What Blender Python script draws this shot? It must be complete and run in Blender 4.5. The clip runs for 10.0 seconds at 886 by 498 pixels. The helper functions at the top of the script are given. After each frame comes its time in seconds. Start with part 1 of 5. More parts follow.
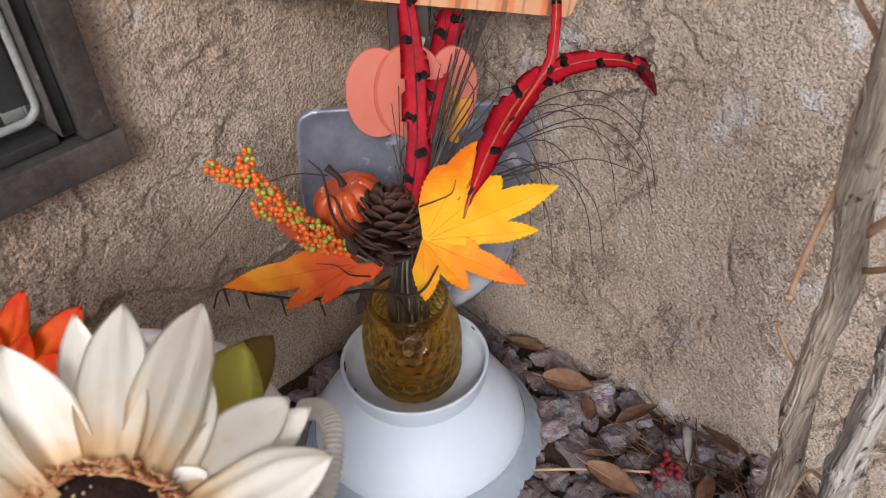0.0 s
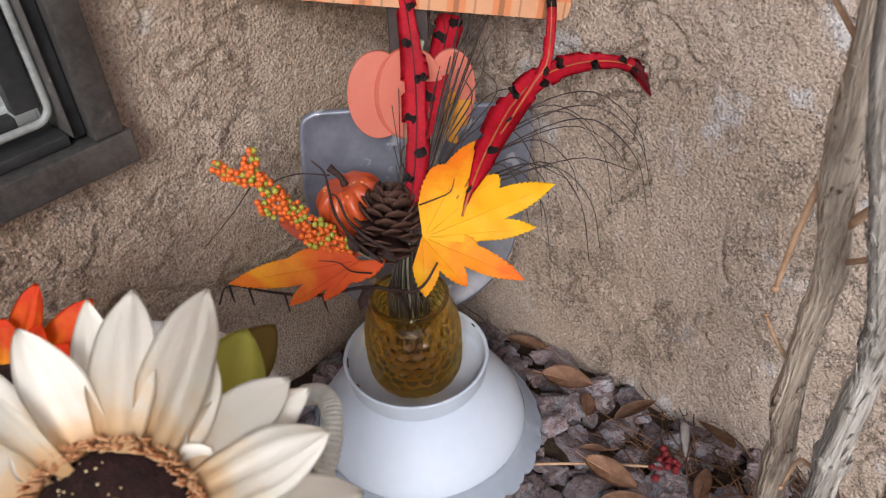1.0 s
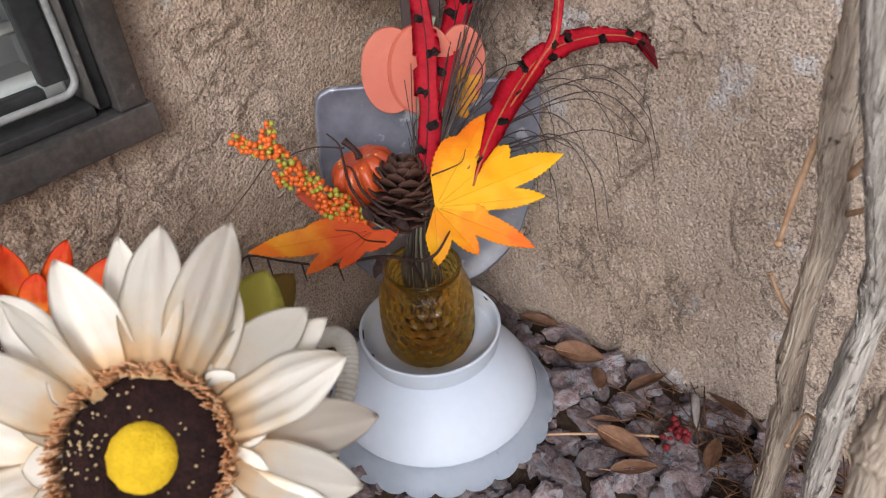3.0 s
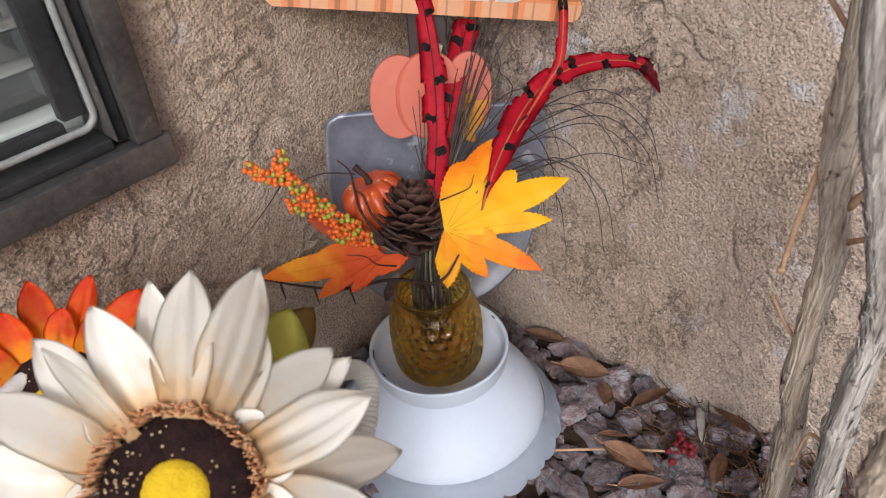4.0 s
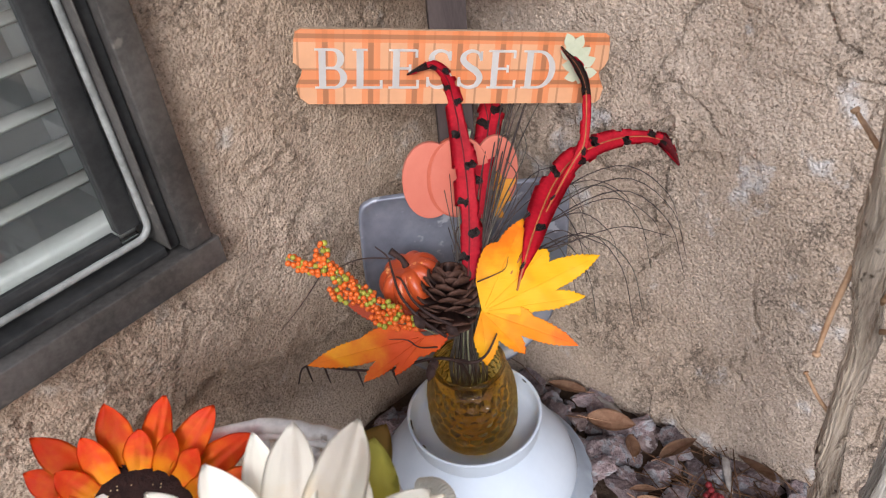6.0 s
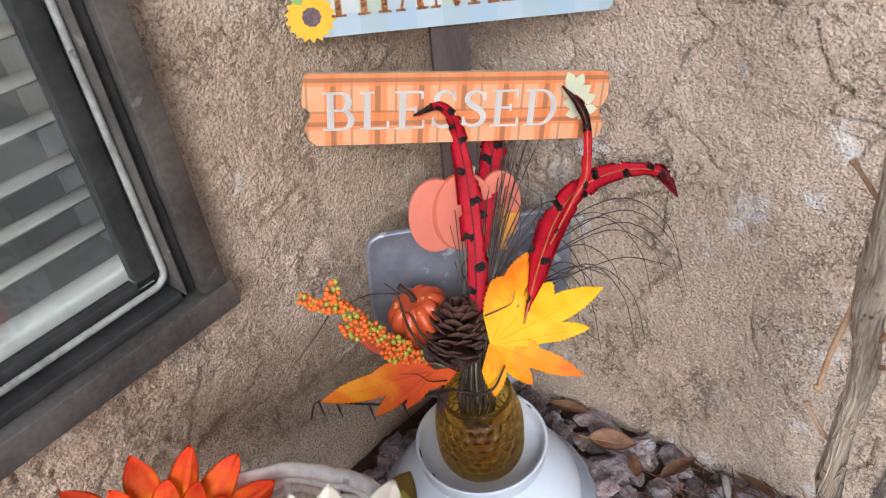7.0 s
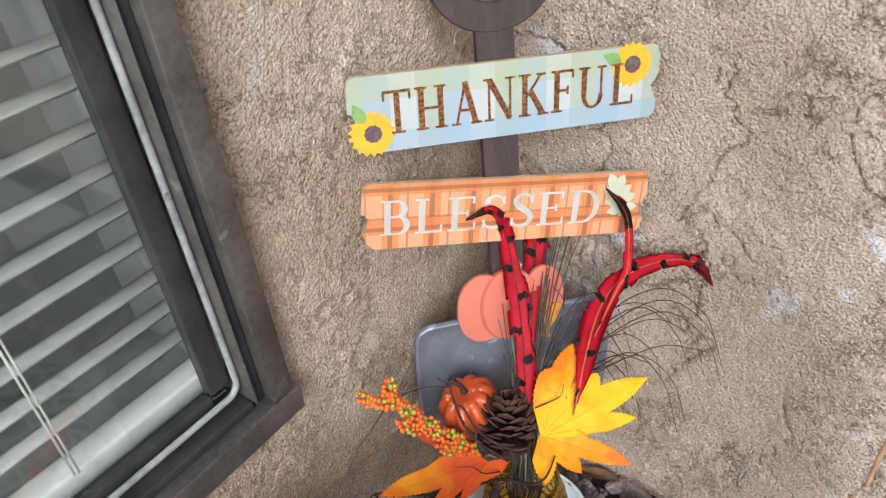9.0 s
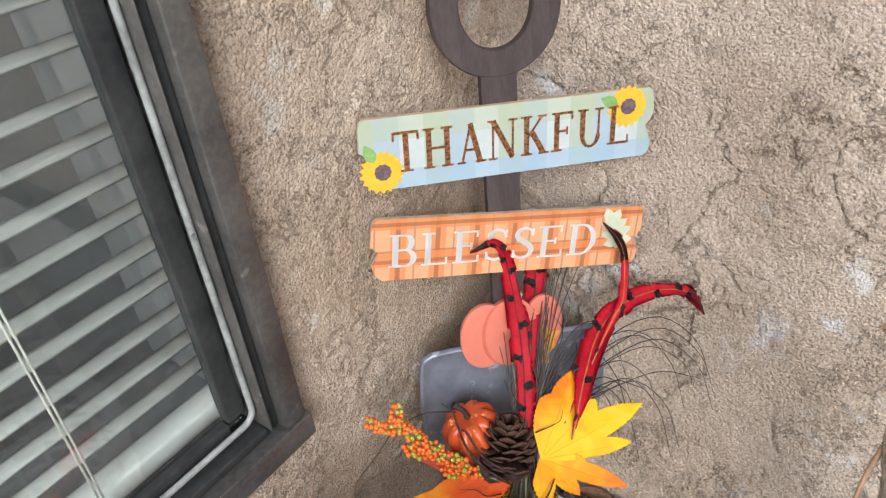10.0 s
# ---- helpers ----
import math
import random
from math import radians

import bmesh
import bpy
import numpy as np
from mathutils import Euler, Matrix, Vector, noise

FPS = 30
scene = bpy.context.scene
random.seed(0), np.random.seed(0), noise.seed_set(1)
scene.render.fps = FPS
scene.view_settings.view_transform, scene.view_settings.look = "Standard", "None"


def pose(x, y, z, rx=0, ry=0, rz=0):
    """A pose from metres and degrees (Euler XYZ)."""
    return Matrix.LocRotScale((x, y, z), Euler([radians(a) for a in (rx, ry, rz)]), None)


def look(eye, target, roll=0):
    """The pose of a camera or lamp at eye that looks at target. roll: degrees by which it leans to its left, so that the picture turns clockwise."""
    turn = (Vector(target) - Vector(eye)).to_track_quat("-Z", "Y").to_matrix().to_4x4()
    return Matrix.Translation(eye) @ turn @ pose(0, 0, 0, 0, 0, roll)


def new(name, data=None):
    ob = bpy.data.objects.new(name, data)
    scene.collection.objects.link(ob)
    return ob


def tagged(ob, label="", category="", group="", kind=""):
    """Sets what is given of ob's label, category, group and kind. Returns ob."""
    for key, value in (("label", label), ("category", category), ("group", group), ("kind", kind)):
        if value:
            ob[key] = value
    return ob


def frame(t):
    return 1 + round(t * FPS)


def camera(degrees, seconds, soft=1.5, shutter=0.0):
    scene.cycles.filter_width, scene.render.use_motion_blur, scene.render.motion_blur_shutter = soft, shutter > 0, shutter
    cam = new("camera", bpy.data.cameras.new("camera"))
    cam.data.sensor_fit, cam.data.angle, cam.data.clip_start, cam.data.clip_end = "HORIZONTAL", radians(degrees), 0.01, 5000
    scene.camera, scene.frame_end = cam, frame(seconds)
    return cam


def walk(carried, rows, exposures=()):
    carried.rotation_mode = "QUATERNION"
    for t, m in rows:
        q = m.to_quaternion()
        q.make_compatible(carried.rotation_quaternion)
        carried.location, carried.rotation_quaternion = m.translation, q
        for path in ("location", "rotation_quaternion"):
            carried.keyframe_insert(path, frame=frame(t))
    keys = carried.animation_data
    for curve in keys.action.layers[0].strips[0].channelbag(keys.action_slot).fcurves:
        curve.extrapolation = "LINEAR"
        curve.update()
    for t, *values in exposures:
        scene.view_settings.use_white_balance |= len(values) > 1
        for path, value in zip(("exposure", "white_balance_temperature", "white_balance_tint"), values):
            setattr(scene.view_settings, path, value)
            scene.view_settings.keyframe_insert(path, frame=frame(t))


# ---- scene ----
from mathutils import geometry

cam = camera(62.0, 10.0, 1.2)
cam.data.dof.use_dof, cam.data.dof.focus_distance, cam.data.dof.aperture_fstop = True, 0.76, 12.0
PATH = [
    (0, (0.048, 0.055, 0.751), (1.195, 1.121, -0.492), -3.0),
    (0.5, (0.045, 0.055, 0.764), (1.192, 1.13, -0.472), -3.3),
    (1, (0.038, 0.037, 0.755), (1.182, 1.123, -0.474), -3.6),
    (1.5, (0.026, 0.027, 0.739), (1.163, 1.124, -0.488), -3.9),
    (2, (0.021, 0.016, 0.734), (1.149, 1.124, -0.49), -4.3),
    (3.5, (0.009, 0.012, 0.75), (1.133, 1.134, -0.466), -5.1),
    (4, (0.007, 0.018, 0.766), (1.135, 1.14, -0.446), -5.4),
    (4.5, (0.006, 0.02, 0.785), (1.141, 1.144, -0.419), -5.9),
    (5, (0.002, 0.03, 0.802), (1.145, 1.15, -0.398), -6.4),
    (5.5, (-0.002, 0.053, 0.822), (1.153, 1.163, -0.376), -6.7),
    (7, (-0.011, 0.09, 0.889), (1.181, 1.153, -0.315), -7.1),
    (7.5, (-0.013, 0.109, 0.902), (1.198, 1.158, -0.295), -7.0),
    (8, (-0.015, 0.133, 0.935), (1.207, 1.178, -0.255), -7.0),
    (8.5, (-0.021, 0.152, 0.965), (1.213, 1.195, -0.213), -7.0),
    (9, (-0.029, 0.155, 0.982), (1.216, 1.199, -0.185), -6.9),
    (9.5, (-0.04, 0.153, 1.004), (1.219, 1.19, -0.153), -6.6),
    (10, (-0.051, 0.156, 1.022), (1.228, 1.185, -0.12), -6.1),
]
walk(cam, [(t, look(eye, target, roll)) for t, eye, target, roll in PATH], [(0.0, -0.12, 5950, 12), (4.0, -0.11, 5950, 12), (6.0, 0.09, 5850, 11), (10.0, 0.31, 5760, 5)])

# ---- light ----
SUN_TO = Vector((-0.76, -0.60, 0.58)).normalized()
world = bpy.data.worlds.new("sky")
scene.world = world
world.use_nodes = True
wn = world.node_tree.nodes
sky = wn.new("ShaderNodeTexSky")
sky.sky_type = "NISHITA"
sky.sun_disc = False
sky.sun_elevation = math.asin(SUN_TO.z)
sky.sun_rotation = math.atan2(SUN_TO.x, SUN_TO.y)
sky.air_density, sky.dust_density = 1.0, 3.0
world.node_tree.links.new(sky.outputs[0], wn["Background"].inputs[0])
wn["Background"].inputs[1].default_value = 0.125
sun = new("sun", bpy.data.lights.new("sun", "SUN"))
sun.data.energy, sun.data.angle, sun.data.color = 2.55, radians(26), (1.0, 0.955, 0.90)
sun.matrix_world = look(SUN_TO * 4, (0, 0, 0))


# ---- materials ----
def nodes_of(name):
    m = bpy.data.materials.new(name)
    m.use_nodes = True
    t = m.node_tree
    return m, t.nodes, t.links, t.nodes["Principled BSDF"]


def mixed(nd, ln, fac, a, b, blend="MIX"):
    n = nd.new("ShaderNodeMix")
    n.data_type, n.blend_type = "RGBA", blend
    for sock, val in ((n.inputs[0], fac), (n.inputs[6], a), (n.inputs[7], b)):
        if hasattr(val, "is_linked"):
            ln.new(val, sock)
        elif isinstance(val, (int, float)):
            sock.default_value = val
        else:
            sock.default_value = (*val[:3], 1)
    return n.outputs[2]


def maths(nd, ln, op, a, b=0.0, c=0.0):
    n = nd.new("ShaderNodeMath")
    n.operation = op
    for sock, val in zip(n.inputs, (a, b, c)):
        if hasattr(val, "is_linked"):
            ln.new(val, sock)
        else:
            sock.default_value = val
    return n.outputs[0]


def ramp(nd, ln, fac, lo, hi):
    n = nd.new("ShaderNodeMapRange")
    n.interpolation_type = "SMOOTHSTEP"
    ln.new(fac, n.inputs[0])
    n.inputs[1].default_value, n.inputs[2].default_value = lo, hi
    return n.outputs[0]


def noise_tex(nd, ln, vec, scale, detail=4.0, rough=0.6, stretch=None):
    n = nd.new("ShaderNodeTexNoise")
    n.inputs["Scale"].default_value, n.inputs["Detail"].default_value, n.inputs["Roughness"].default_value = scale, detail, rough
    if stretch:
        mp = nd.new("ShaderNodeMapping")
        mp.inputs["Scale"].default_value = stretch
        ln.new(vec, mp.inputs[0])
        vec = mp.outputs[0]
    ln.new(vec, n.inputs["Vector"])
    return n.outputs[0]


def surface(name, dark, light, rough=0.6, big=8.0, fine=120.0, bump=0.25, step=0.001, metal=0.0, spots=None, spot_scale=30.0, spot_lo=0.62,
            stretch=None, vary=0.0, sheen=0.0, through_light=0.0):
    """A two-scale procedural surface: colour between dark and light, optional spots, fine relief."""
    m, nd, ln, bs = nodes_of(name)
    tc = nd.new("ShaderNodeTexCoord").outputs["Object"]
    a = noise_tex(nd, ln, tc, big, 5, 0.6, stretch)
    b = noise_tex(nd, ln, tc, fine, 4, 0.6, stretch)
    f = maths(nd, ln, "ADD", maths(nd, ln, "MULTIPLY", ramp(nd, ln, a, 0.3, 0.7), 0.65), maths(nd, ln, "MULTIPLY", ramp(nd, ln, b, 0.3, 0.7), 0.35))
    col = mixed(nd, ln, f, dark, light)
    if spots:
        s = noise_tex(nd, ln, tc, spot_scale, 3, 0.55)
        col = mixed(nd, ln, ramp(nd, ln, s, spot_lo, spot_lo + 0.08), col, spots)
    if vary:
        oi = nd.new("ShaderNodeObjectInfo").outputs["Random"]
        hs = nd.new("ShaderNodeHueSaturation")
        ln.new(maths(nd, ln, "ADD", maths(nd, ln, "MULTIPLY", oi, 2 * vary), 1 - vary), hs.inputs["Value"])
        ln.new(col, hs.inputs["Color"])
        col = hs.outputs[0]
    ln.new(col, bs.inputs["Base Color"])
    bs.inputs["Roughness"].default_value, bs.inputs["Metallic"].default_value = rough, metal
    bs.inputs["Specular IOR Level"].default_value = 0.5 if rough < 0.46 else 0.22
    if sheen:
        bs.inputs["Sheen Weight"].default_value = sheen
    if through_light:
        tr = nd.new("ShaderNodeBsdfTranslucent")
        ln.new(col, tr.inputs[0])
        mx = nd.new("ShaderNodeMixShader")
        mx.inputs[0].default_value = through_light
        ln.new(bs.outputs[0], mx.inputs[1])
        ln.new(tr.outputs[0], mx.inputs[2])
        ln.new(mx.outputs[0], nd["Material Output"].inputs[0])
    if bump:
        bp = nd.new("ShaderNodeBump")
        bp.inputs["Strength"].default_value, bp.inputs["Distance"].default_value = bump, step
        ln.new(b, bp.inputs["Height"])
        ln.new(bp.outputs[0], bs.inputs["Normal"])
    return m


def stucco_material(name, tan, pale, patch, depth):
    m, nd, ln, bs = nodes_of(name)
    tc = nd.new("ShaderNodeTexCoord").outputs["Object"]
    big = noise_tex(nd, ln, tc, 4.5, 5, 0.65)
    mid = noise_tex(nd, ln, tc, 34, 5, 0.65)
    fine = noise_tex(nd, ln, tc, 260, 4, 0.7)
    col = mixed(nd, ln, ramp(nd, ln, big, 0.35, 0.68), tan, pale)
    col = mixed(nd, ln, maths(nd, ln, "MULTIPLY", ramp(nd, ln, mid, 0.42, 0.75), 0.22), col, [c * 0.62 for c in tan])
    # light and dark grain in the colour makes up for weak relief shading
    col = mixed(nd, ln, maths(nd, ln, "MULTIPLY", ramp(nd, ln, fine, 0.5, 0.7), 0.5), col, [min(1, c * 1.22) for c in pale])
    col = mixed(nd, ln, maths(nd, ln, "MULTIPLY", ramp(nd, ln, fine, 0.52, 0.34), 0.60), col, [c * 0.6 for c in tan])
    spot = noise_tex(nd, ln, tc, 13, 4, 0.6)
    col = mixed(nd, ln, maths(nd, ln, "MULTIPLY", ramp(nd, ln, spot, 0.60, 0.72), 0.65), col, patch)
    # hairline cracks: thin contour lines of a warped noise, in patches
    line = maths(nd, ln, "ABSOLUTE", maths(nd, ln, "SUBTRACT", noise_tex(nd, ln, tc, 11, 7, 0.72), 0.5))
    where = ramp(nd, ln, noise_tex(nd, ln, tc, 6, 3, 0.5), 0.44, 0.51)
    crack = maths(nd, ln, "MULTIPLY", maths(nd, ln, "SUBTRACT", 1.0, ramp(nd, ln, line, 0.003, 0.011)), where)
    col = mixed(nd, ln, maths(nd, ln, "MULTIPLY", crack, 0.35), col, (0.10, 0.065, 0.045))
    # shade of small pits painted as dark specks, without relief of their own
    pit_shade = ramp(nd, ln, noise_tex(nd, ln, tc, 330, 2, 0.5), 0.58, 0.68)
    col = mixed(nd, ln, maths(nd, ln, "MULTIPLY", pit_shade, 0.75), col, [c * 0.45 for c in tan])
    ln.new(col, bs.inputs["Base Color"])
    bs.inputs["Roughness"].default_value = 0.92
    bs.inputs["Specular IOR Level"].default_value = 0.2
    bp = nd.new("ShaderNodeBump")
    bp.inputs["Strength"].default_value, bp.inputs["Distance"].default_value = 1.0, depth
    gr = nd.new("ShaderNodeTexVoronoi")
    gr.inputs["Scale"].default_value = 300
    ln.new(tc, gr.inputs["Vector"])
    hgt = maths(nd, ln, "ADD", maths(nd, ln, "MULTIPLY", noise_tex(nd, ln, tc, 600, 3, 0.6), 0.5), maths(nd, ln, "MULTIPLY", noise_tex(nd, ln, tc, 210, 5, 0.75), 0.9))
    hgt = maths(nd, ln, "SUBTRACT", hgt, maths(nd, ln, "MULTIPLY", gr.outputs["Distance"], 0.8))
    hgt = maths(nd, ln, "SUBTRACT", hgt, maths(nd, ln, "MULTIPLY", crack, 1.6))
    ln.new(hgt, bp.inputs["Height"])
    ln.new(bp.outputs[0], bs.inputs["Normal"])
    return m


def two_tone(name, inner, outer, reach, rough=0.55, through_light=0.15, mid=None, way=(1, 0, 0)):
    """Cloth leaf or petal: colour runs along way from inner to outer over reach metres, mottled, with a woven relief."""
    m, nd, ln, bs = nodes_of(name)
    tc = nd.new("ShaderNodeTexCoord").outputs["Object"]
    dot = nd.new("ShaderNodeVectorMath")
    dot.operation = "DOT_PRODUCT"
    dot.inputs[1].default_value = way
    ln.new(tc, dot.inputs[0])
    mott = noise_tex(nd, ln, tc, 45, 4, 0.6)
    at = maths(nd, ln, "ADD", maths(nd, ln, "DIVIDE", dot.outputs["Value"], reach), maths(nd, ln, "MULTIPLY", maths(nd, ln, "SUBTRACT", mott, 0.5), 0.9))
    col = mixed(nd, ln, ramp(nd, ln, at, 0.15, 0.95), inner, outer)
    if mid:
        col = mixed(nd, ln, maths(nd, ln, "MULTIPLY", ramp(nd, ln, noise_tex(nd, ln, tc, 22, 3, 0.5), 0.5, 0.62), 0.7), col, mid)
    ln.new(col, bs.inputs["Base Color"])
    bs.inputs["Roughness"].default_value = rough
    bs.inputs["Specular IOR Level"].default_value = 0.2
    tr = nd.new("ShaderNodeBsdfTranslucent")
    ln.new(col, tr.inputs[0])
    mx = nd.new("ShaderNodeMixShader")
    mx.inputs[0].default_value = through_light
    ln.new(bs.outputs[0], mx.inputs[1])
    ln.new(tr.outputs[0], mx.inputs[2])
    ln.new(mx.outputs[0], nd["Material Output"].inputs[0])
    bp = nd.new("ShaderNodeBump")
    bp.inputs["Strength"].default_value, bp.inputs["Distance"].default_value = 0.35, 0.0008
    ln.new(noise_tex(nd, ln, tc, 160, 3, 0.6, (0.35, 2.2, 1)), bp.inputs["Height"])
    ln.new(bp.outputs[0], bs.inputs["Normal"])
    return m


def plaid(name, ground, bands_x, bands_y):
    """Printed checks: bands are (period, start, width, colour, strength) along local x or y, in metres."""
    m, nd, ln, bs = nodes_of(name)
    tc = nd.new("ShaderNodeTexCoord").outputs["Object"]
    sx = nd.new("ShaderNodeSeparateXYZ")
    ln.new(tc, sx.inputs[0])
    col = mixed(nd, ln, ramp(nd, ln, noise_tex(nd, ln, tc, 60, 3), 0.3, 0.7), ground, [c * 0.93 for c in ground])
    for axis, bands in ((0, bands_x), (1, bands_y)):
        for period, start, width, tint, strength in bands:
            v = maths(nd, ln, "FRACT", maths(nd, ln, "DIVIDE", maths(nd, ln, "SUBTRACT", sx.outputs[axis], start - 10 * period), period))
            on = maths(nd, ln, "MULTIPLY", maths(nd, ln, "LESS_THAN", v, width / period), strength)
            col = mixed(nd, ln, on, col, tint)
    ln.new(col, bs.inputs["Base Color"])
    bs.inputs["Roughness"].default_value = 0.5
    bp = nd.new("ShaderNodeBump")
    bp.inputs["Strength"].default_value, bp.inputs["Distance"].default_value = 0.12, 0.0006
    ln.new(noise_tex(nd, ln, tc, 220, 4), bp.inputs["Height"])
    ln.new(bp.outputs[0], bs.inputs["Normal"])
    return m


def glass_material(name, tint, rough=0.02, ior=1.45):
    m, nd, ln, bs = nodes_of(name)
    bs.inputs["Base Color"].default_value = (*tint, 1)
    bs.inputs["Roughness"].default_value = rough
    bs.inputs["IOR"].default_value = ior
    bs.inputs["Transmission Weight"].default_value = 1.0
    return m


M_STUCCO_L = stucco_material("stucco_tan", (0.44, 0.335, 0.25), (0.61, 0.50, 0.40), (0.58, 0.55, 0.51), 0.0030)
M_STUCCO_R = stucco_material("stucco_grey_tan", (0.47, 0.37, 0.29), (0.63, 0.525, 0.44), (0.68, 0.69, 0.72), 0.0034)
M_SOIL = surface("soil", (0.035, 0.022, 0.015), (0.10, 0.065, 0.045), 0.95, 14, 180, 0.9, 0.004)
M_STONE = surface("lava_stone", (0.15, 0.108, 0.112), (0.41, 0.33, 0.335), 0.9, 1.6, 14, 1.0, 0.0035, vary=0.4, spots=(0.30, 0.29, 0.31), spot_scale=1.1, spot_lo=0.50)
M_GRAVEL = surface("lava_crumbs", (0.075, 0.05, 0.047), (0.34, 0.26, 0.25), 0.85, 45, 240, 0.9, 0.0022, spots=(0.40, 0.35, 0.34), spot_scale=70, spot_lo=0.58)
M_NEEDLE = surface("pine_needles", (0.07, 0.035, 0.02), (0.22, 0.12, 0.065), 0.7, 30, 200, 0.2)
M_DRYLEAF = surface("dry_leaf", (0.24, 0.125, 0.075), (0.46, 0.29, 0.19), 0.6, 40, 200, 0.35, 0.001, vary=0.3, through_light=0.1)
M_FRAME = surface("weathered_frame", (0.055, 0.052, 0.050), (0.16, 0.15, 0.142), 0.42, 12, 160, 0.25, 0.0007, spots=(0.22, 0.20, 0.18), spot_scale=42, spot_lo=0.66, metal=0.35)
M_GASKET = surface("pale_gasket", (0.12, 0.125, 0.12), (0.34, 0.35, 0.34), 0.4, 20, 140, 0.3, 0.0008, spots=(0.07, 0.06, 0.05), spot_scale=55, spot_lo=0.66)
M_SASH = surface("dark_sash", (0.02, 0.021, 0.022), (0.05, 0.05, 0.05), 0.5, 20, 120, 0.2)
M_SLAT = surface("blind_slat", (0.50, 0.51, 0.48), (0.62, 0.63, 0.60), 0.5, 10, 90, 0.1)
M_ROOM = surface("dim_room", (0.25, 0.26, 0.26), (0.33, 0.34, 0.34), 0.9, 3, 30, 0.0)
M_PANE = glass_material("window_glass", (0.95, 0.98, 0.97), 0.0, 1.62)
M_BOUNCE = surface("pale_bounce", (0.36, 0.34, 0.31), (0.52, 0.50, 0.46), 0.9, 2, 30, 0.3, 0.002)
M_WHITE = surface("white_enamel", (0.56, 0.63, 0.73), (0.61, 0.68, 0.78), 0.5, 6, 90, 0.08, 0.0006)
M_CHIP = surface("chipped_iron", (0.03, 0.025, 0.02), (0.10, 0.07, 0.05), 0.8, 60, 200, 0.4)
M_AMBER, _nd, _ln, _bs = nodes_of("amber_glass")
_bs.inputs["Base Color"].default_value = (1.0, 0.76, 0.22, 1)
_bs.inputs["Roughness"].default_value, _bs.inputs["IOR"].default_value, _bs.inputs["Transmission Weight"].default_value = 0.0, 1.5, 1.0
_clear = _nd.new("ShaderNodeBsdfTransparent")
_clear.inputs[0].default_value = (1.0, 0.76, 0.22, 1)
_mix = _nd.new("ShaderNodeMixShader")
_mix.inputs[0].default_value = 0.12
_ln.new(_bs.outputs[0], _mix.inputs[1])
_ln.new(_clear.outputs[0], _mix.inputs[2])
_ln.new(_mix.outputs[0], _nd["Material Output"].inputs[0])
M_TIN = surface("galvanised_tin", (0.15, 0.16, 0.20), (0.27, 0.29, 0.35), 0.36, 16, 60, 0.12, 0.0006, metal=0.35, spots=(0.42, 0.44, 0.50), spot_scale=45, spot_lo=0.60)
M_SHAFT = surface("dark_stained_wood", (0.040, 0.030, 0.030), (0.075, 0.058, 0.056), 0.5, 10, 90, 0.25, 0.0006, stretch=(6, 1, 1))
M_EDGE = surface("board_edge", (0.42, 0.30, 0.20), (0.60, 0.46, 0.33), 0.7, 30, 120, 0.2)
M_LETTER = surface("white_print", (0.72, 0.71, 0.70), (0.78, 0.77, 0.76), 0.55, 30, 150, 0.1)
M_GLITTER = surface("copper_glitter", (0.10, 0.036, 0.012), (0.80, 0.38, 0.17), 0.35, 300, 620, 0.8, 0.0006, metal=0.6)
M_ORANGE_PLAID = plaid("orange_plaid", (0.60, 0.31, 0.165),
                       [(0.0445, -0.140, 0.018, (0.58, 0.17, 0.05), 0.72), (0.0445, -0.134, 0.0055, (0.16, 0.075, 0.035), 0.62), (0.0445, -0.114, 0.0022, (0.16, 0.075, 0.035), 0.5)],
                       [(0.0445, -0.020, 0.018, (0.58, 0.17, 0.05), 0.72), (0.0445, -0.0165, 0.0045, (0.16, 0.075, 0.035), 0.6), (0.0445, -0.003, 0.0022, (0.16, 0.075, 0.035), 0.5)])
M_BLUE_PLAID = plaid("blue_green_gingham", (0.44, 0.475, 0.48),
                     [(0.080, -0.148, 0.027, (0.24, 0.33, 0.42), 0.6), (0.080, -0.095, 0.027, (0.21, 0.27, 0.12), 0.42)],
                     [(0.5, -0.040, 0.022, (0.25, 0.36, 0.48), 0.6), (0.5, 0.014, 0.03, (0.34, 0.38, 0.24), 0.5)])
M_PLAQUE = surface("coral_print", (0.52, 0.150, 0.105), (0.58, 0.19, 0.135), 0.5, 14, 80, 0.1)
M_PLAQUE_DARK = surface("brick_red_print", (0.42, 0.10, 0.06), (0.50, 0.13, 0.08), 0.5, 14, 80, 0.1)
M_SAGE = surface("sage_print", (0.28, 0.33, 0.22), (0.36, 0.40, 0.28), 0.5, 20, 90, 0.1)
M_PRINT_YELLOW = surface("yellow_print", (0.62, 0.34, 0.02), (0.70, 0.42, 0.04), 0.5, 60, 200, 0.1)
M_PRINT_ORANGE = surface("amber_print", (0.62, 0.26, 0.03), (0.70, 0.33, 0.05), 0.5, 60, 200, 0.1)
M_PRINT_BROWN = surface("brown_print", (0.07, 0.045, 0.06), (0.16, 0.11, 0.12), 0.6, 150, 300, 0.2)
M_PRINT_GREEN = surface("green_print", (0.14, 0.26, 0.07), (0.24, 0.38, 0.13), 0.5, 60, 200, 0.1)
M_PRINT_PALE = surface("pale_sage_print", (0.44, 0.47, 0.34), (0.52, 0.54, 0.42), 0.5, 60, 200, 0.1)
M_FEATHER = surface("red_feather", (0.48, 0.008, 0.026), (0.78, 0.022, 0.052), 0.5, 30, 260, 0.5, 0.0012, stretch=None, through_light=0.15)
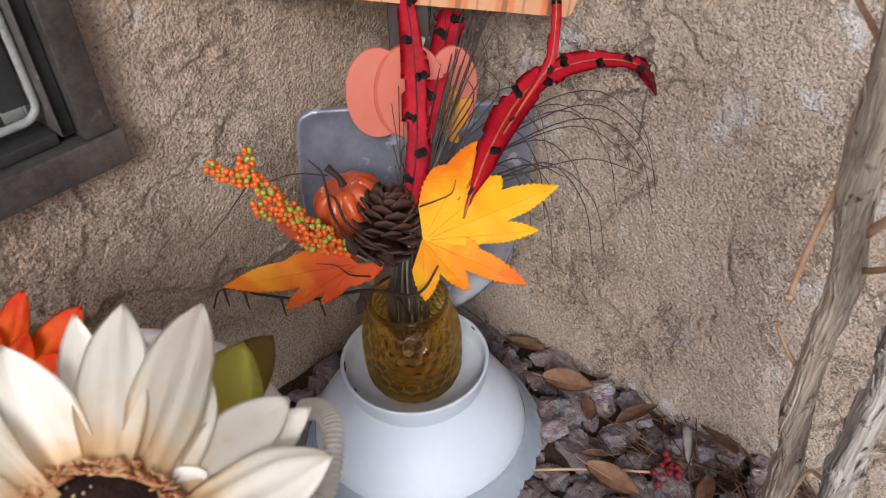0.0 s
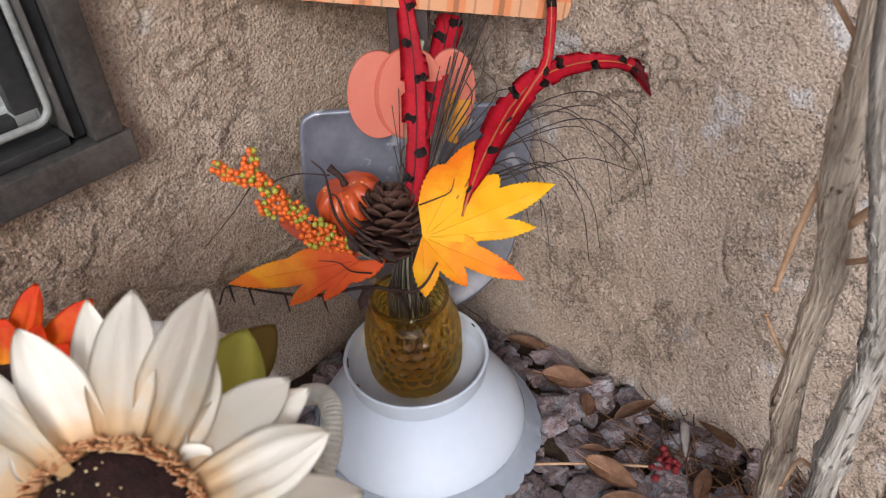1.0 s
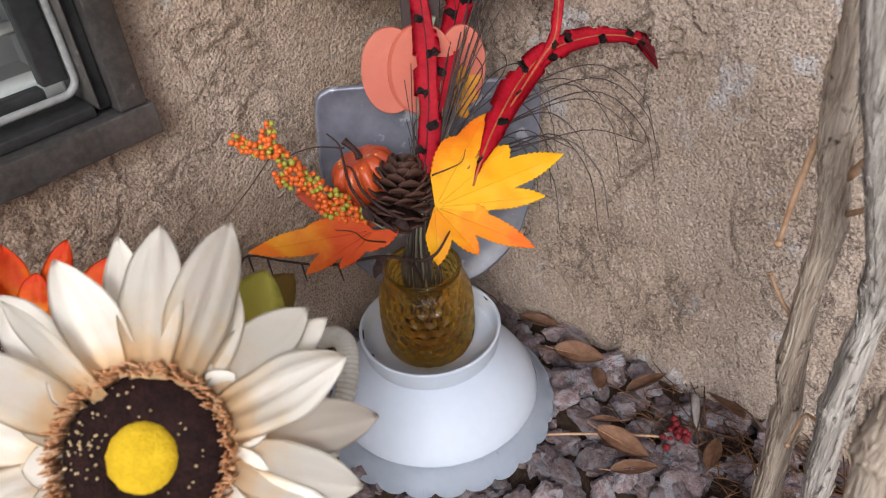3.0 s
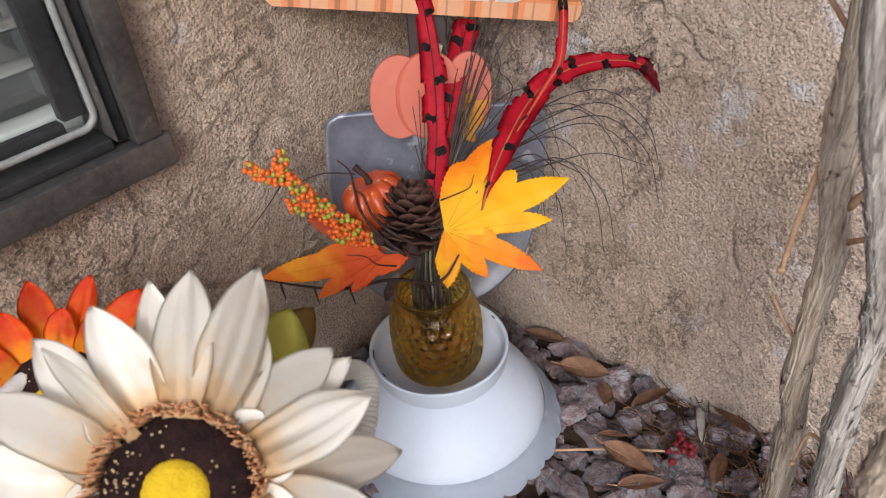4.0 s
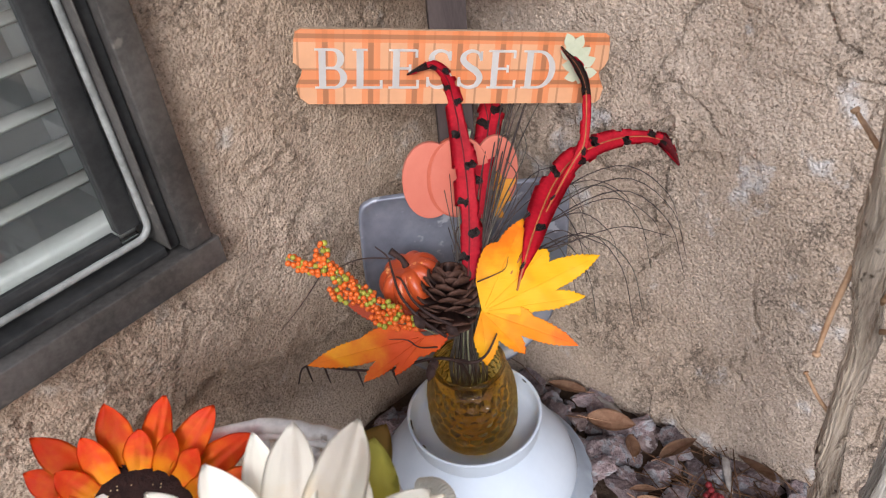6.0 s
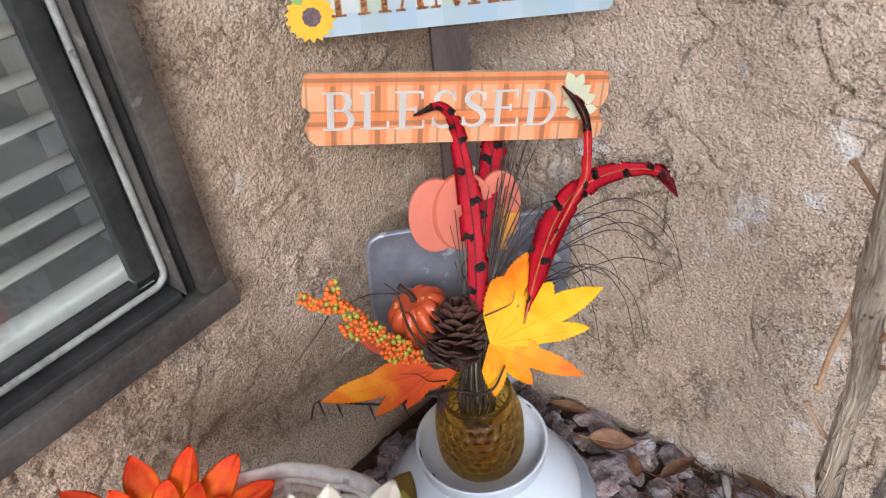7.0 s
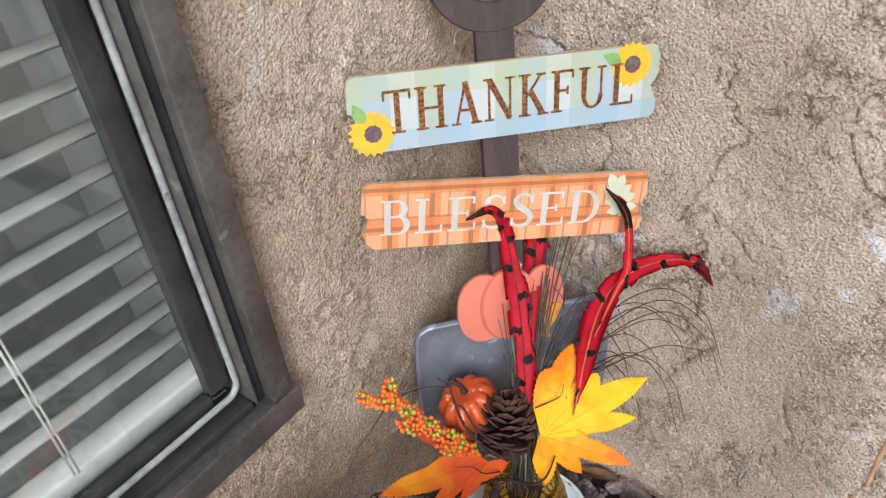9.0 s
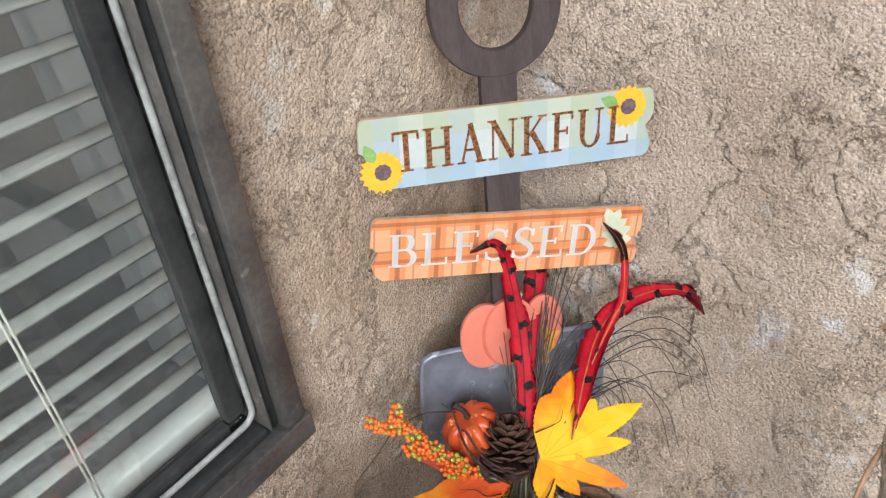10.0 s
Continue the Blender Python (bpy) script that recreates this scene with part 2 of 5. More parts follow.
M_FEATHER_SPOT = surface("black_feather_spot", (0.014, 0.008, 0.008), (0.035, 0.016, 0.014), 0.5, 60, 300, 0.4, 0.0008)
M_FEATHER_DARK = surface("dark_red_feather_tip", (0.10, 0.006, 0.010), (0.22, 0.012, 0.020), 0.5, 40, 260, 0.4, 0.0008)
M_QUILL = surface("quill", (0.30, 0.08, 0.025), (0.52, 0.17, 0.05), 0.45, 60, 200, 0.2)
M_GRASS = surface("dried_grass", (0.04, 0.032, 0.028), (0.11, 0.10, 0.078), 0.55, 40, 200, 0.2)
M_GRASS_DARK = surface("dark_dried_grass", (0.028, 0.020, 0.020), (0.075, 0.055, 0.050), 0.55, 40, 200, 0.2)
M_GRASS_GREEN = surface("olive_dried_grass", (0.16, 0.16, 0.10), (0.28, 0.28, 0.19), 0.55, 40, 200, 0.2)
M_TWIG = surface("dark_twig", (0.022, 0.012, 0.010), (0.065, 0.038, 0.034), 0.7, 60, 240, 0.6, 0.001)
M_CONE = surface("pine_cone_scale", (0.013, 0.006, 0.005), (0.048, 0.022, 0.016), 0.6, 40, 220, 0.5, 0.001)
M_CONE_EDGE = surface("pine_cone_tip", (0.030, 0.014, 0.010), (0.085, 0.042, 0.030), 0.65, 60, 260, 0.4)
M_PUMPKIN = surface("foam_pumpkin", (0.36, 0.045, 0.012), (0.58, 0.095, 0.02), 0.35, 22, 120, 0.5, 0.0015, spots=(0.85, 0.36, 0.12), spot_scale=130, spot_lo=0.61)
M_BERRY_ORANGE = surface("orange_berry", (0.68, 0.11, 0.012), (0.78, 0.19, 0.025), 0.4, 60, 300, 0.25, 0.0006)
M_BERRY_GREEN = surface("olive_berry", (0.30, 0.30, 0.03), (0.44, 0.42, 0.06), 0.4, 60, 300, 0.25, 0.0006)
M_LEAF_YELLOW = two_tone("yellow_silk_leaf", (0.86, 0.45, 0.006), (0.80, 0.17, 0.006), 0.068, mid=(0.85, 0.36, 0.006), way=(-0.50, 0.86, 0))
M_LEAF_AMBER = two_tone("orange_yellow_silk_leaf", (0.86, 0.42, 0.005), (0.80, 0.15, 0.006), 0.085, mid=(0.84, 0.28, 0.005), way=(0.75, -0.66, 0))
M_LEAF_RUST = two_tone("rust_silk_leaf", (0.64, 0.075, 0.008), (0.82, 0.36, 0.005), -0.125, mid=(0.72, 0.10, 0.004))
M_LEAF_RED = two_tone("red_brown_leaf", (0.42, 0.06, 0.02), (0.50, 0.08, 0.02), 0.08)
M_LEAF_OLIVE = two_tone("olive_silk_leaf", (0.60, 0.56, 0.10), (0.62, 0.60, 0.14), 0.06)
M_LEAF_BROWN = two_tone("brown_olive_silk_leaf", (0.27, 0.23, 0.05), (0.33, 0.21, 0.06), 0.06)
M_PETAL_WHITE = two_tone("cream_petal", (0.82, 0.62, 0.36), (0.87, 0.85, 0.79), 0.056, 0.65, through_light=0.35)
M_PETAL_RED = two_tone("flame_petal", (0.86, 0.36, 0.008), (0.76, 0.06, 0.018), 0.062, 0.5, through_light=0.3, mid=(0.80, 0.10, 0.010))
M_DISC = surface("brown_flower_disc", (0.008, 0.003, 0.003), (0.030, 0.012, 0.010), 0.9, 120, 500, 0.9, 0.002)
M_POLLEN = surface("yellow_flower_centre", (0.62, 0.40, 0.01), (0.80, 0.55, 0.02), 0.9, 90, 500, 0.9, 0.002)
M_FRINGE = surface("tan_fringe", (0.62, 0.30, 0.13), (0.82, 0.54, 0.32), 0.8, 80, 400, 0.5)
M_SPECK = surface("gold_speck", (0.45, 0.33, 0.15), (0.75, 0.60, 0.35), 0.6, 60, 200, 0.2)
M_ROPE = surface("cream_cord", (0.60, 0.58, 0.50), (0.76, 0.75, 0.68), 0.75, 40, 260, 0.5, 0.0012)
M_WICKER = surface("white_painted_wicker", (0.52, 0.50, 0.48), (0.74, 0.72, 0.70), 0.7, 40, 160, 0.5, 0.0015, spots=(0.33, 0.29, 0.26), spot_scale=60, spot_lo=0.62)
M_VINE = surface("weathered_vine_bark", (0.27, 0.20, 0.145), (0.80, 0.70, 0.58), 0.9, 150, 520, 1.0, 0.004, stretch=(1, 1, 0.05), spots=(0.12, 0.085, 0.06), spot_scale=50, spot_lo=0.64)
M_VINE_GREY = surface("grey_bleached_bark", (0.24, 0.21, 0.18), (0.80, 0.76, 0.70), 0.9, 150, 520, 1.0, 0.004, stretch=(1, 1, 0.05), spots=(0.16, 0.12, 0.09), spot_scale=50, spot_lo=0.66)
M_SHOOT = surface("dry_shoot", (0.36, 0.21, 0.12), (0.58, 0.40, 0.26), 0.6, 40, 200, 0.3)
M_REDBERRY = surface("dried_red_berry", (0.12, 0.012, 0.016), (0.26, 0.03, 0.035), 0.5, 60, 200, 0.5)
M_PALE_CHIP = surface("pale_wood_chip", (0.26, 0.23, 0.21), (0.46, 0.43, 0.40), 0.8, 40, 200, 0.5)


# ---- building helpers ----
def mesh_of(name, bm, material, smooth=True):
    me = bpy.data.meshes.new(name)
    bm.normal_update()
    bm.to_mesh(me)
    bm.free()
    mats = material if isinstance(material, (list, tuple)) else [material]
    for m in mats:
        me.materials.append(m)
    if smooth:
        me.polygons.foreach_set("use_smooth", [True] * len(me.polygons))
    return me


def part(name, bm, material, parent=None, label="", smooth=True, at=None):
    ob = new(name, mesh_of(name, bm, material, smooth))
    if at is not None:
        ob.matrix_world = at
    if parent is not None:
        ob.parent = parent
    if label:
        ob["label"] = label
    return ob


def thing(name, m, label, category, group="", kind=""):
    ob = new(name)
    ob.empty_display_size = 0.02
    ob.matrix_world = m
    return tagged(ob, label, category, group, kind)


def frame_at(o, x, y, z):
    m = Matrix.Identity(4)
    for i, v in enumerate((Vector(x).normalized(), Vector(y).normalized(), Vector(z).normalized(), Vector(o))):
        for j in range(3):
            m[j][i] = v[j]
    return m


def along(o, x_dir, z_hint):
    """A pose at o whose x runs along x_dir and whose z is as near as may be to z_hint."""
    x = Vector(x_dir).normalized()
    y = Vector(z_hint).cross(x).normalized()
    return frame_at(o, x, y, x.cross(y))


def box(bm, lo, hi, bevel=0.0):
    c = [(a + b) / 2 for a, b in zip(lo, hi)]
    s = [abs(b - a) for a, b in zip(lo, hi)]
    made = bmesh.ops.create_cube(bm, size=1, matrix=Matrix.Translation(c) @ Matrix.Diagonal((*s, 1)))
    if bevel:
        vs = set(made["verts"])
        es = [e for e in bm.edges if e.verts[0] in vs and e.verts[1] in vs]
        bmesh.ops.bevel(bm, geom=es, offset=bevel, segments=2, affect="EDGES", profile=0.5)


def smooth_line(pts, n):
    """n points on a Catmull-Rom curve through pts (tuples of any length)."""
    p = np.array(pts, float)
    p = np.vstack([2 * p[0] - p[1], p, 2 * p[-1] - p[-2]])
    out = []
    for s in np.linspace(0, len(pts) - 1 - 1e-6, n):
        i, f = int(s), s - int(s)
        a, b, c, d = p[i:i + 4]
        out.append(0.5 * (2 * b + (c - a) * f + (2 * a - 5 * b + 4 * c - d) * f * f + (3 * b - a - 3 * c + d) * f ** 3))
    return np.array(out)


def tube(bm, pts, radii, sides=8, bark=0.0, seed=0):
    """A tapered tube along pts; bark: uneven ridges as a share of the radius."""
    pts = [Vector(p) for p in pts]
    rng = random.Random(seed)
    ridge = [1 + bark * rng.uniform(-1, 1) for _ in range(sides)]
    rings, up = [], Vector((0.3, 0.2, 1)).normalized()
    for i, p in enumerate(pts):
        d = (pts[min(i + 1, len(pts) - 1)] - pts[max(i - 1, 0)]).normalized()
        a = d.cross(up)
        if a.length < 0.1:
            a = d.cross(Vector((1, 0, 0)))
        a.normalize()
        b = d.cross(a)
        r = radii[i] if hasattr(radii, "__len__") else radii
        ring = []
        for k in range(sides):
            w = 2 * math.pi * k / sides
            rr = r * ridge[k] * (1 + bark * 0.22 * rng.uniform(-1, 1))
            ring.append(bm.verts.new(p + (a * math.cos(w) + b * math.sin(w)) * rr))
        rings.append(ring)
    for q, s in zip(rings, rings[1:]):
        for k in range(sides):
            bm.faces.new((q[k], q[(k + 1) % sides], s[(k + 1) % sides], s[k]))
    bm.faces.new(rings[0][::-1])
    bm.faces.new(rings[-1])


def lathe(bm, profile, sides, shape=None):
    """Turns (radius, height) pairs round z. shape(angle, i) may give a radius factor."""
    rings = []
    for i, (r, z) in enumerate(profile):
        rings.append([bm.verts.new((r * math.cos(2 * math.pi * k / sides) * (shape(k, i) if shape else 1),
                                    r * math.sin(2 * math.pi * k / sides) * (shape(k, i) if shape else 1), z)) for k in range(sides)])
    for q, s in zip(rings, rings[1:]):
        for k in range(sides):
            bm.faces.new((q[k], q[(k + 1) % sides], s[(k + 1) % sides], s[k]))
    return rings


def slab(bm, outline, back, front, bevel=0.0):
    """A flat board from a closed (x, y) outline, between two z values, its front edge eased by bevel."""
    n = len(outline)
    c = np.mean(np.array(outline), axis=0)
    layers = [(back, 0.0), (front - bevel, 0.0), (front, bevel)] if bevel else [(back, 0.0), (front, 0.0)]
    rings = []
    for z, inset in layers:
        ring = []
        for i, (x, y) in enumerate(outline):
            v = Vector((c[0] - x, c[1] - y))
            v = v.normalized() * inset if v.length else v
            ring.append(bm.verts.new((x + v.x, y + v.y, z)))
        rings.append(ring)
    for q, s in zip(rings, rings[1:]):
        for k in range(n):
            bm.faces.new((q[k], q[(k + 1) % n], s[(k + 1) % n], s[k]))
    bm.faces.new(rings[0][::-1])
    bm.faces.new(rings[-1])


def lattice_noise(u, v, seed):
    """Smooth value noise on arrays u, v, about -1 to 1."""
    rng = np.random.RandomState(seed)
    table = rng.uniform(-1, 1, (64, 64))
    iu, iv = np.floor(u).astype(int), np.floor(v).astype(int)
    fu, fv = u - iu, v - iv
    fu, fv = fu * fu * (3 - 2 * fu), fv * fv * (3 - 2 * fv)
    g = lambda a, b: table[a % 64, b % 64]
    return (g(iu, iv) * (1 - fu) + g(iu + 1, iv) * fu) * (1 - fv) + (g(iu, iv + 1) * (1 - fu) + g(iu + 1, iv + 1) * fu) * fv


def step01(a, lo, hi):
    f = np.clip((a - lo) / (hi - lo), 0, 1)
    return f * f * (3 - 2 * f)


def stucco_relief(u, v, seed, rough=1.0, cracks=1.0):
    """Hand-thrown plaster: broad lumps, sandy grain, torn ledges and cracks, in metres out of the wall."""
    w1, w2 = lattice_noise(u * 9, v * 9, seed + 20), lattice_noise(u * 9, v * 9, seed + 21)
    w3, w4 = lattice_noise(u * 45, v * 45, seed + 22), lattice_noise(u * 45, v * 45, seed + 23)
    uu, vv = u + 0.035 * w1 + 0.006 * w3, v + 0.035 * w2 + 0.006 * w4
    h = 0.0030 * lattice_noise(u * 7, v * 7, seed) + 0.0010 * lattice_noise(uu * 24, vv * 24, seed + 1)
    grain = 0.0004 * lattice_noise(u * 95, v * 95, seed + 2) + 0.0008 * lattice_noise(u * 190, v * 190, seed + 3)
    torn = lattice_noise(uu * 8, vv * 10, seed + 4) + 0.45 * lattice_noise(uu * 27, vv * 31, seed + 5) + 0.25 * lattice_noise(uu * 80, vv * 80, seed + 6)
    h = h + 0.0030 * step01(torn, 0.30, 0.34) + 0.0024 * step01(torn, 0.75, 0.79) + grain
    line = np.abs(lattice_noise(uu * 7, vv * 7, seed + 7) + 0.30 * lattice_noise(uu * 24, vv * 24, seed + 8) + 0.12 * lattice_noise(uu * 70, vv * 70, seed + 11))
    where = step01(lattice_noise(u * 5, v * 5, seed + 9), -0.15, 0.15)
    h = h - 0.0060 * cracks * (1 - step01(line, 0.010, 0.034)) * where
    return h * rough


def relief_grid(bm, us, vs, place, height, keep=None):
    """A fine sheet over us x vs: place(u, v, h) gives the point; keep(u, v) says which cells stay."""
    gu, gv = np.meshgrid(us, vs, indexing="ij")
    hh = height(gu, gv)
    vv = [[bm.verts.new(place(us[i], vs[j], hh[i, j])) for j in range(len(vs))] for i in range(len(us))]
    for i in range(len(us) - 1):
        for j in range(len(vs) - 1):
            if keep is None or keep((us[i] + us[i + 1]) / 2, (vs[j] + vs[j + 1]) / 2):
                bm.faces.new((vv[i][j], vv[i + 1][j], vv[i + 1][j + 1], vv[i][j + 1]))
    bmesh.ops.delete(bm, geom=[v for v in bm.verts if not v.link_faces], context="VERTS")


# ---- the corner: two stuccoed walls ----
WALL_X, WALL_Y = 0.672, 0.641          # the right-hand wall's face and the window wall's face
WIN_X, WIN_Z = 0.262, 0.436            # the window's near lower corner


def ledge(u):
    return 0.275 - 0.30 * (u - 0.25) + 0.012 * np.sin(u * 37) + 0.008 * np.sin(u * 91 + 1)


def left_height(u, v):
    h = stucco_relief(u, v, 40, 1.0, 0.6)
    low = 1 - step01(v - ledge(u) - 0.02 * lattice_noise(u * 25, v * 25, 77), -0.006, 0.006)
    return h * (1 - 0.55 * low) - 0.013 * low


bm = bmesh.new()
relief_grid(bm, np.arange(-0.30, 0.760, 0.0027), np.arange(-0.06, 1.30, 0.0027), lambda u, v, h: (u, WALL_Y - h, v), left_height,
            lambda u, v: not (u < WIN_X - 0.010 and v > WIN_Z + 0.010))
wall = part("wall_window_side", bm, M_STUCCO_L)
tagged(wall, "tan hand-thrown stucco wall with cracks round a window", "wall", kind="structure")
bm = bmesh.new()
for lo, hi in (((-2.5, WALL_Y + 0.02, -0.2), (0.9, WALL_Y + 0.22, WIN_Z)), ((WIN_X, WALL_Y + 0.02, WIN_Z), (0.9, WALL_Y + 0.22, 2.6)),
               ((-2.5, WALL_Y + 0.02, 1.55), (WIN_X, WALL_Y + 0.22, 2.6)), ((-2.5, WALL_Y + 0.02, WIN_Z), (-0.75, WALL_Y + 0.22, 1.55))):
    box(bm, lo, hi)
tagged(part("wall_window_core", bm, M_STUCCO_L, smooth=False), "thick core of the tan stucco wall", "wall", kind="structure")

bm = bmesh.new()
relief_grid(bm, np.arange(-0.32, 0.660, 0.0027), np.arange(-0.08, 1.30, 0.0027), lambda u, v, h: (WALL_X - h + 0.075 * (v - 0.30), u, v), lambda u, v: stucco_relief(u, v, 140, 1.1, 1.15))
bmesh.ops.reverse_faces(bm, faces=bm.faces)
tagged(part("wall_side", bm, M_STUCCO_R), "greyish tan rough stucco wall with flaking plaster and cracks", "wall", kind="structure")
bm = bmesh.new()
box(bm, (WALL_X + 0.10, -2.5, -0.2), (WALL_X + 0.32, WALL_Y + 0.02, 2.6))
tagged(part("wall_side_core", bm, M_STUCCO_R, smooth=False), "thick core of the grey-tan stucco wall", "wall", kind="structure")


# ---- ground ----
def ground_z(x, y):
    """Gravel bed: about level, a little heaped along the walls."""
    return 0.012 + 0.02 * math.exp(-((x - 0.30) ** 2 + (y - 0.60) ** 2) / 0.03) - 0.035 * math.exp(-((x - 0.67) ** 2 + (y - 0.58) ** 2) / 0.02) \
        + 0.014 * math.exp(-((x - 0.427) ** 2 + (y - 0.457) ** 2) ** 2 / 0.0006) + 0.006 * noise.noise((x * 9, y * 9, 0.3)) + 0.003 * noise.noise((x * 40, y * 40, 2.3))


bm = bmesh.new()
xs = [-60, -20, -6, -2] + list(np.arange(-0.6, 0.70, 0.02)) + [0.8, 2, 6, 20, 60]
gv = [[bm.verts.new((x, y, ground_z(x, y) if -1 < x < 1 and -1 < y < 1 else 0)) for y in xs] for x in xs]
for i in range(len(xs) - 1):
    for j in range(len(xs) - 1):
        bm.faces.new((gv[i][j], gv[i + 1][j], gv[i + 1][j + 1], gv[i][j + 1]))
ground = tagged(part("ground", bm, M_SOIL), "dark soil of a gravelled bed along the walls", "ground", kind="structure")


# added unseen pale ground: brightens the pane's reflection and fills from below
bm = bmesh.new()
box(bm, (-9.0, -9.0, -0.05), (-0.62, WALL_Y - 0.02, 0.035))
box(bm, (-0.615, -9.0, -0.05), (WALL_X - 0.01, -0.62, 0.035))
tagged(part("bounce_sheet", bm, M_BOUNCE, smooth=False), "unseen pale sheet added beyond the gravelled bed to bounce light", "paving", kind="structure")


# ---- window in the wall ----
def window():
    w = thing("window", pose(WIN_X, WALL_Y, WIN_Z), "dark weathered metal window with closed glass and blinds", "window", kind="structure")
    left, top = -0.98, 1.10
    out = -0.029

    def bar(name, lo, hi, mat, label="", bevel=0.0015):
        b = bmesh.new()
        box(b, lo, hi, bevel)
        return part(name, b, mat, w, label)

    bar("frame_jamb", (-0.022, out, 0.030), (0.003, 0.03, top), M_FRAME)
    bar("frame_sill", (left, out - 0.003, 0.000), (0.008, 0.03, 0.0295), M_FRAME, "scuffed dark metal bottom rail")
    bar("frame_head", (left, out, top), (0.003, 0.03, top + 0.03), M_FRAME)
    bar("channel", (-0.034, out + 0.012, 0.034), (-0.0225, 0.034, top), M_SASH)
    bar("channel_lip", (-0.0365, out + 0.006, 0.038), (-0.0345, 0.034, top), M_FRAME)
    bar("channel", (left, out + 0.012, 0.030), (-0.037, 0.034, 0.040), M_SASH)
    # rounded gasket: one bent strip round the pane's corner
    b = bmesh.new()
    r = 0.014
    corner = [(-0.040 - r + r * math.cos(a), 0.052 + r - r * math.sin(a)) for a in np.linspace(0, math.pi / 2, 7)]
    path = [(-0.040, top)] + [(-0.040, z) for z in np.linspace(0.9, 0.08, 12)] + corner + [(x, 0.052) for x in np.linspace(-0.08, left, 10)]
    tube(b, [(x, -0.006, z) for x, z in path], 0.0034, 8, 0.04)
    part("gasket", b, M_GASKET, w, "pale peeling rubber gasket")
    bar("sash_stile", (-0.064, 0.000, 0.062), (-0.0425, 0.016, top), M_SASH)
    bar("sash_rail", (left, 0.000, 0.048), (-0.0645, 0.016, 0.062), M_SASH)
    bar("reveal", (-0.010, 0.092, 0.012), (-0.001, 0.225, top), M_ROOM, "grey painted window reveal")
    bar("inner_sill", (left, 0.092, 0.001), (-0.001, 0.235, 0.011), M_ROOM, "grey painted inner sill")
    b = bmesh.new()
    box(b, (left, 0.007, 0.050), (-0.046, 0.011, top))
    pane = part("pane", b, M_PANE, w, "clear window glass", False)
    pane.visible_shadow = False
    return w


window()


def blinds():
    b0 = thing("window_blind", pose(WIN_X, WALL_Y, WIN_Z), "white horizontal slat blind hanging lowered inside the window", "blind")
    b = bmesh.new()
    half, lift = 0.0068, 0.0026
    rows = []
    for s in np.linspace(-1, 1, 5):
        rows.append([b.verts.new((x, 0.058 + half * s, lift * s + 0.0018 * (1 - s * s))) for x in (-0.90, -0.022)])
    for p, q in zip(rows, rows[1:]):
        b.faces.new((p[0], p[1], q[1], q[0]))
    ext = bmesh.ops.extrude_face_region(b, geom=b.faces[:])
    bmesh.ops.translate(b, verts=[e for e in ext["geom"] if isinstance(e, bmesh.types.BMVert)], vec=(0, 0, -0.0022))
    bmesh.ops.recalc_face_normals(b, faces=b.faces)
    me = mesh_of("slat", b, M_SLAT)
    for i in range(27):
        s = new("slat", me)
        s.parent = b0
        s.location = (random.uniform(-0.002, 0.002), 0, 0.0990 + 0.0362 * i)
        s.rotation_euler = (random.uniform(-0.04, 0.04), random.uniform(-0.004, 0.004), 0)
    b = bmesh.new()
    box(b, (-0.90, 0.046, 0.030), (-0.030, 0.076, 0.054), 0.004)
    part("bottom_rail", b, M_SLAT, b0)
    for x in (-0.185, -0.181, -0.60, -0.596):
        b = bmesh.new()
        tube(b, [(x, 0.036, 0.06), (x + 0.002, 0.035, 0.5), (x, 0.036, 1.12)], 0.0011, 6)
        part("ladder_cord", b, M_ROPE, b0)
    b = bmesh.new()
    box(b, (-0.90, 0.035, 1.10), (-0.030, 0.085, 1.14), 0.003)
    part("head_rail", b, M_SLAT, b0)


blinds()

bm = bmesh.new()
box(bm, (-2.4, WALL_Y + 0.23, 0.08), (0.9, 1.6, 2.4))
bmesh.ops.delete(bm, geom=[f for f in bm.faces if f.calc_center_median().y < WALL_Y + 0.3], context="FACES")
tagged(part("wall_inner_room", bm, M_ROOM, smooth=False), "dim inner room walls behind the window", "wall", kind="structure")


# ---- shovel sign ----
SIGN = frame_at((0.5364, 0.5323, 0.5665), (0.77355, -0.63374, 0), (0.07153, 0.08732, 0.99361), (-0.62969, -0.76860, 0.11288))


def stroke(bm, line, widths, z):
    """A flat pen stroke along line, its full widths given point by point."""
    pts = [Vector((*p, 0)) for p in line]
    left, right = [], []
    for i, p in enumerate(pts):
        d = (pts[min(i + 1, len(pts) - 1)] - pts[max(i - 1, 0)]).normalized()
        side = Vector((-d.y, d.x, 0)) * widths[i] / 2
        left.append(bm.verts.new((p.x + side.x, p.y + side.y, z)))
        right.append(bm.verts.new((p.x - side.x, p.y - side.y, z)))
    for i in range(len(pts) - 1):
        bm.faces.new((right[i], right[i + 1], left[i + 1], left[i]))


THICK, THIN, FOOT = 0.15, 0.065, 0.055


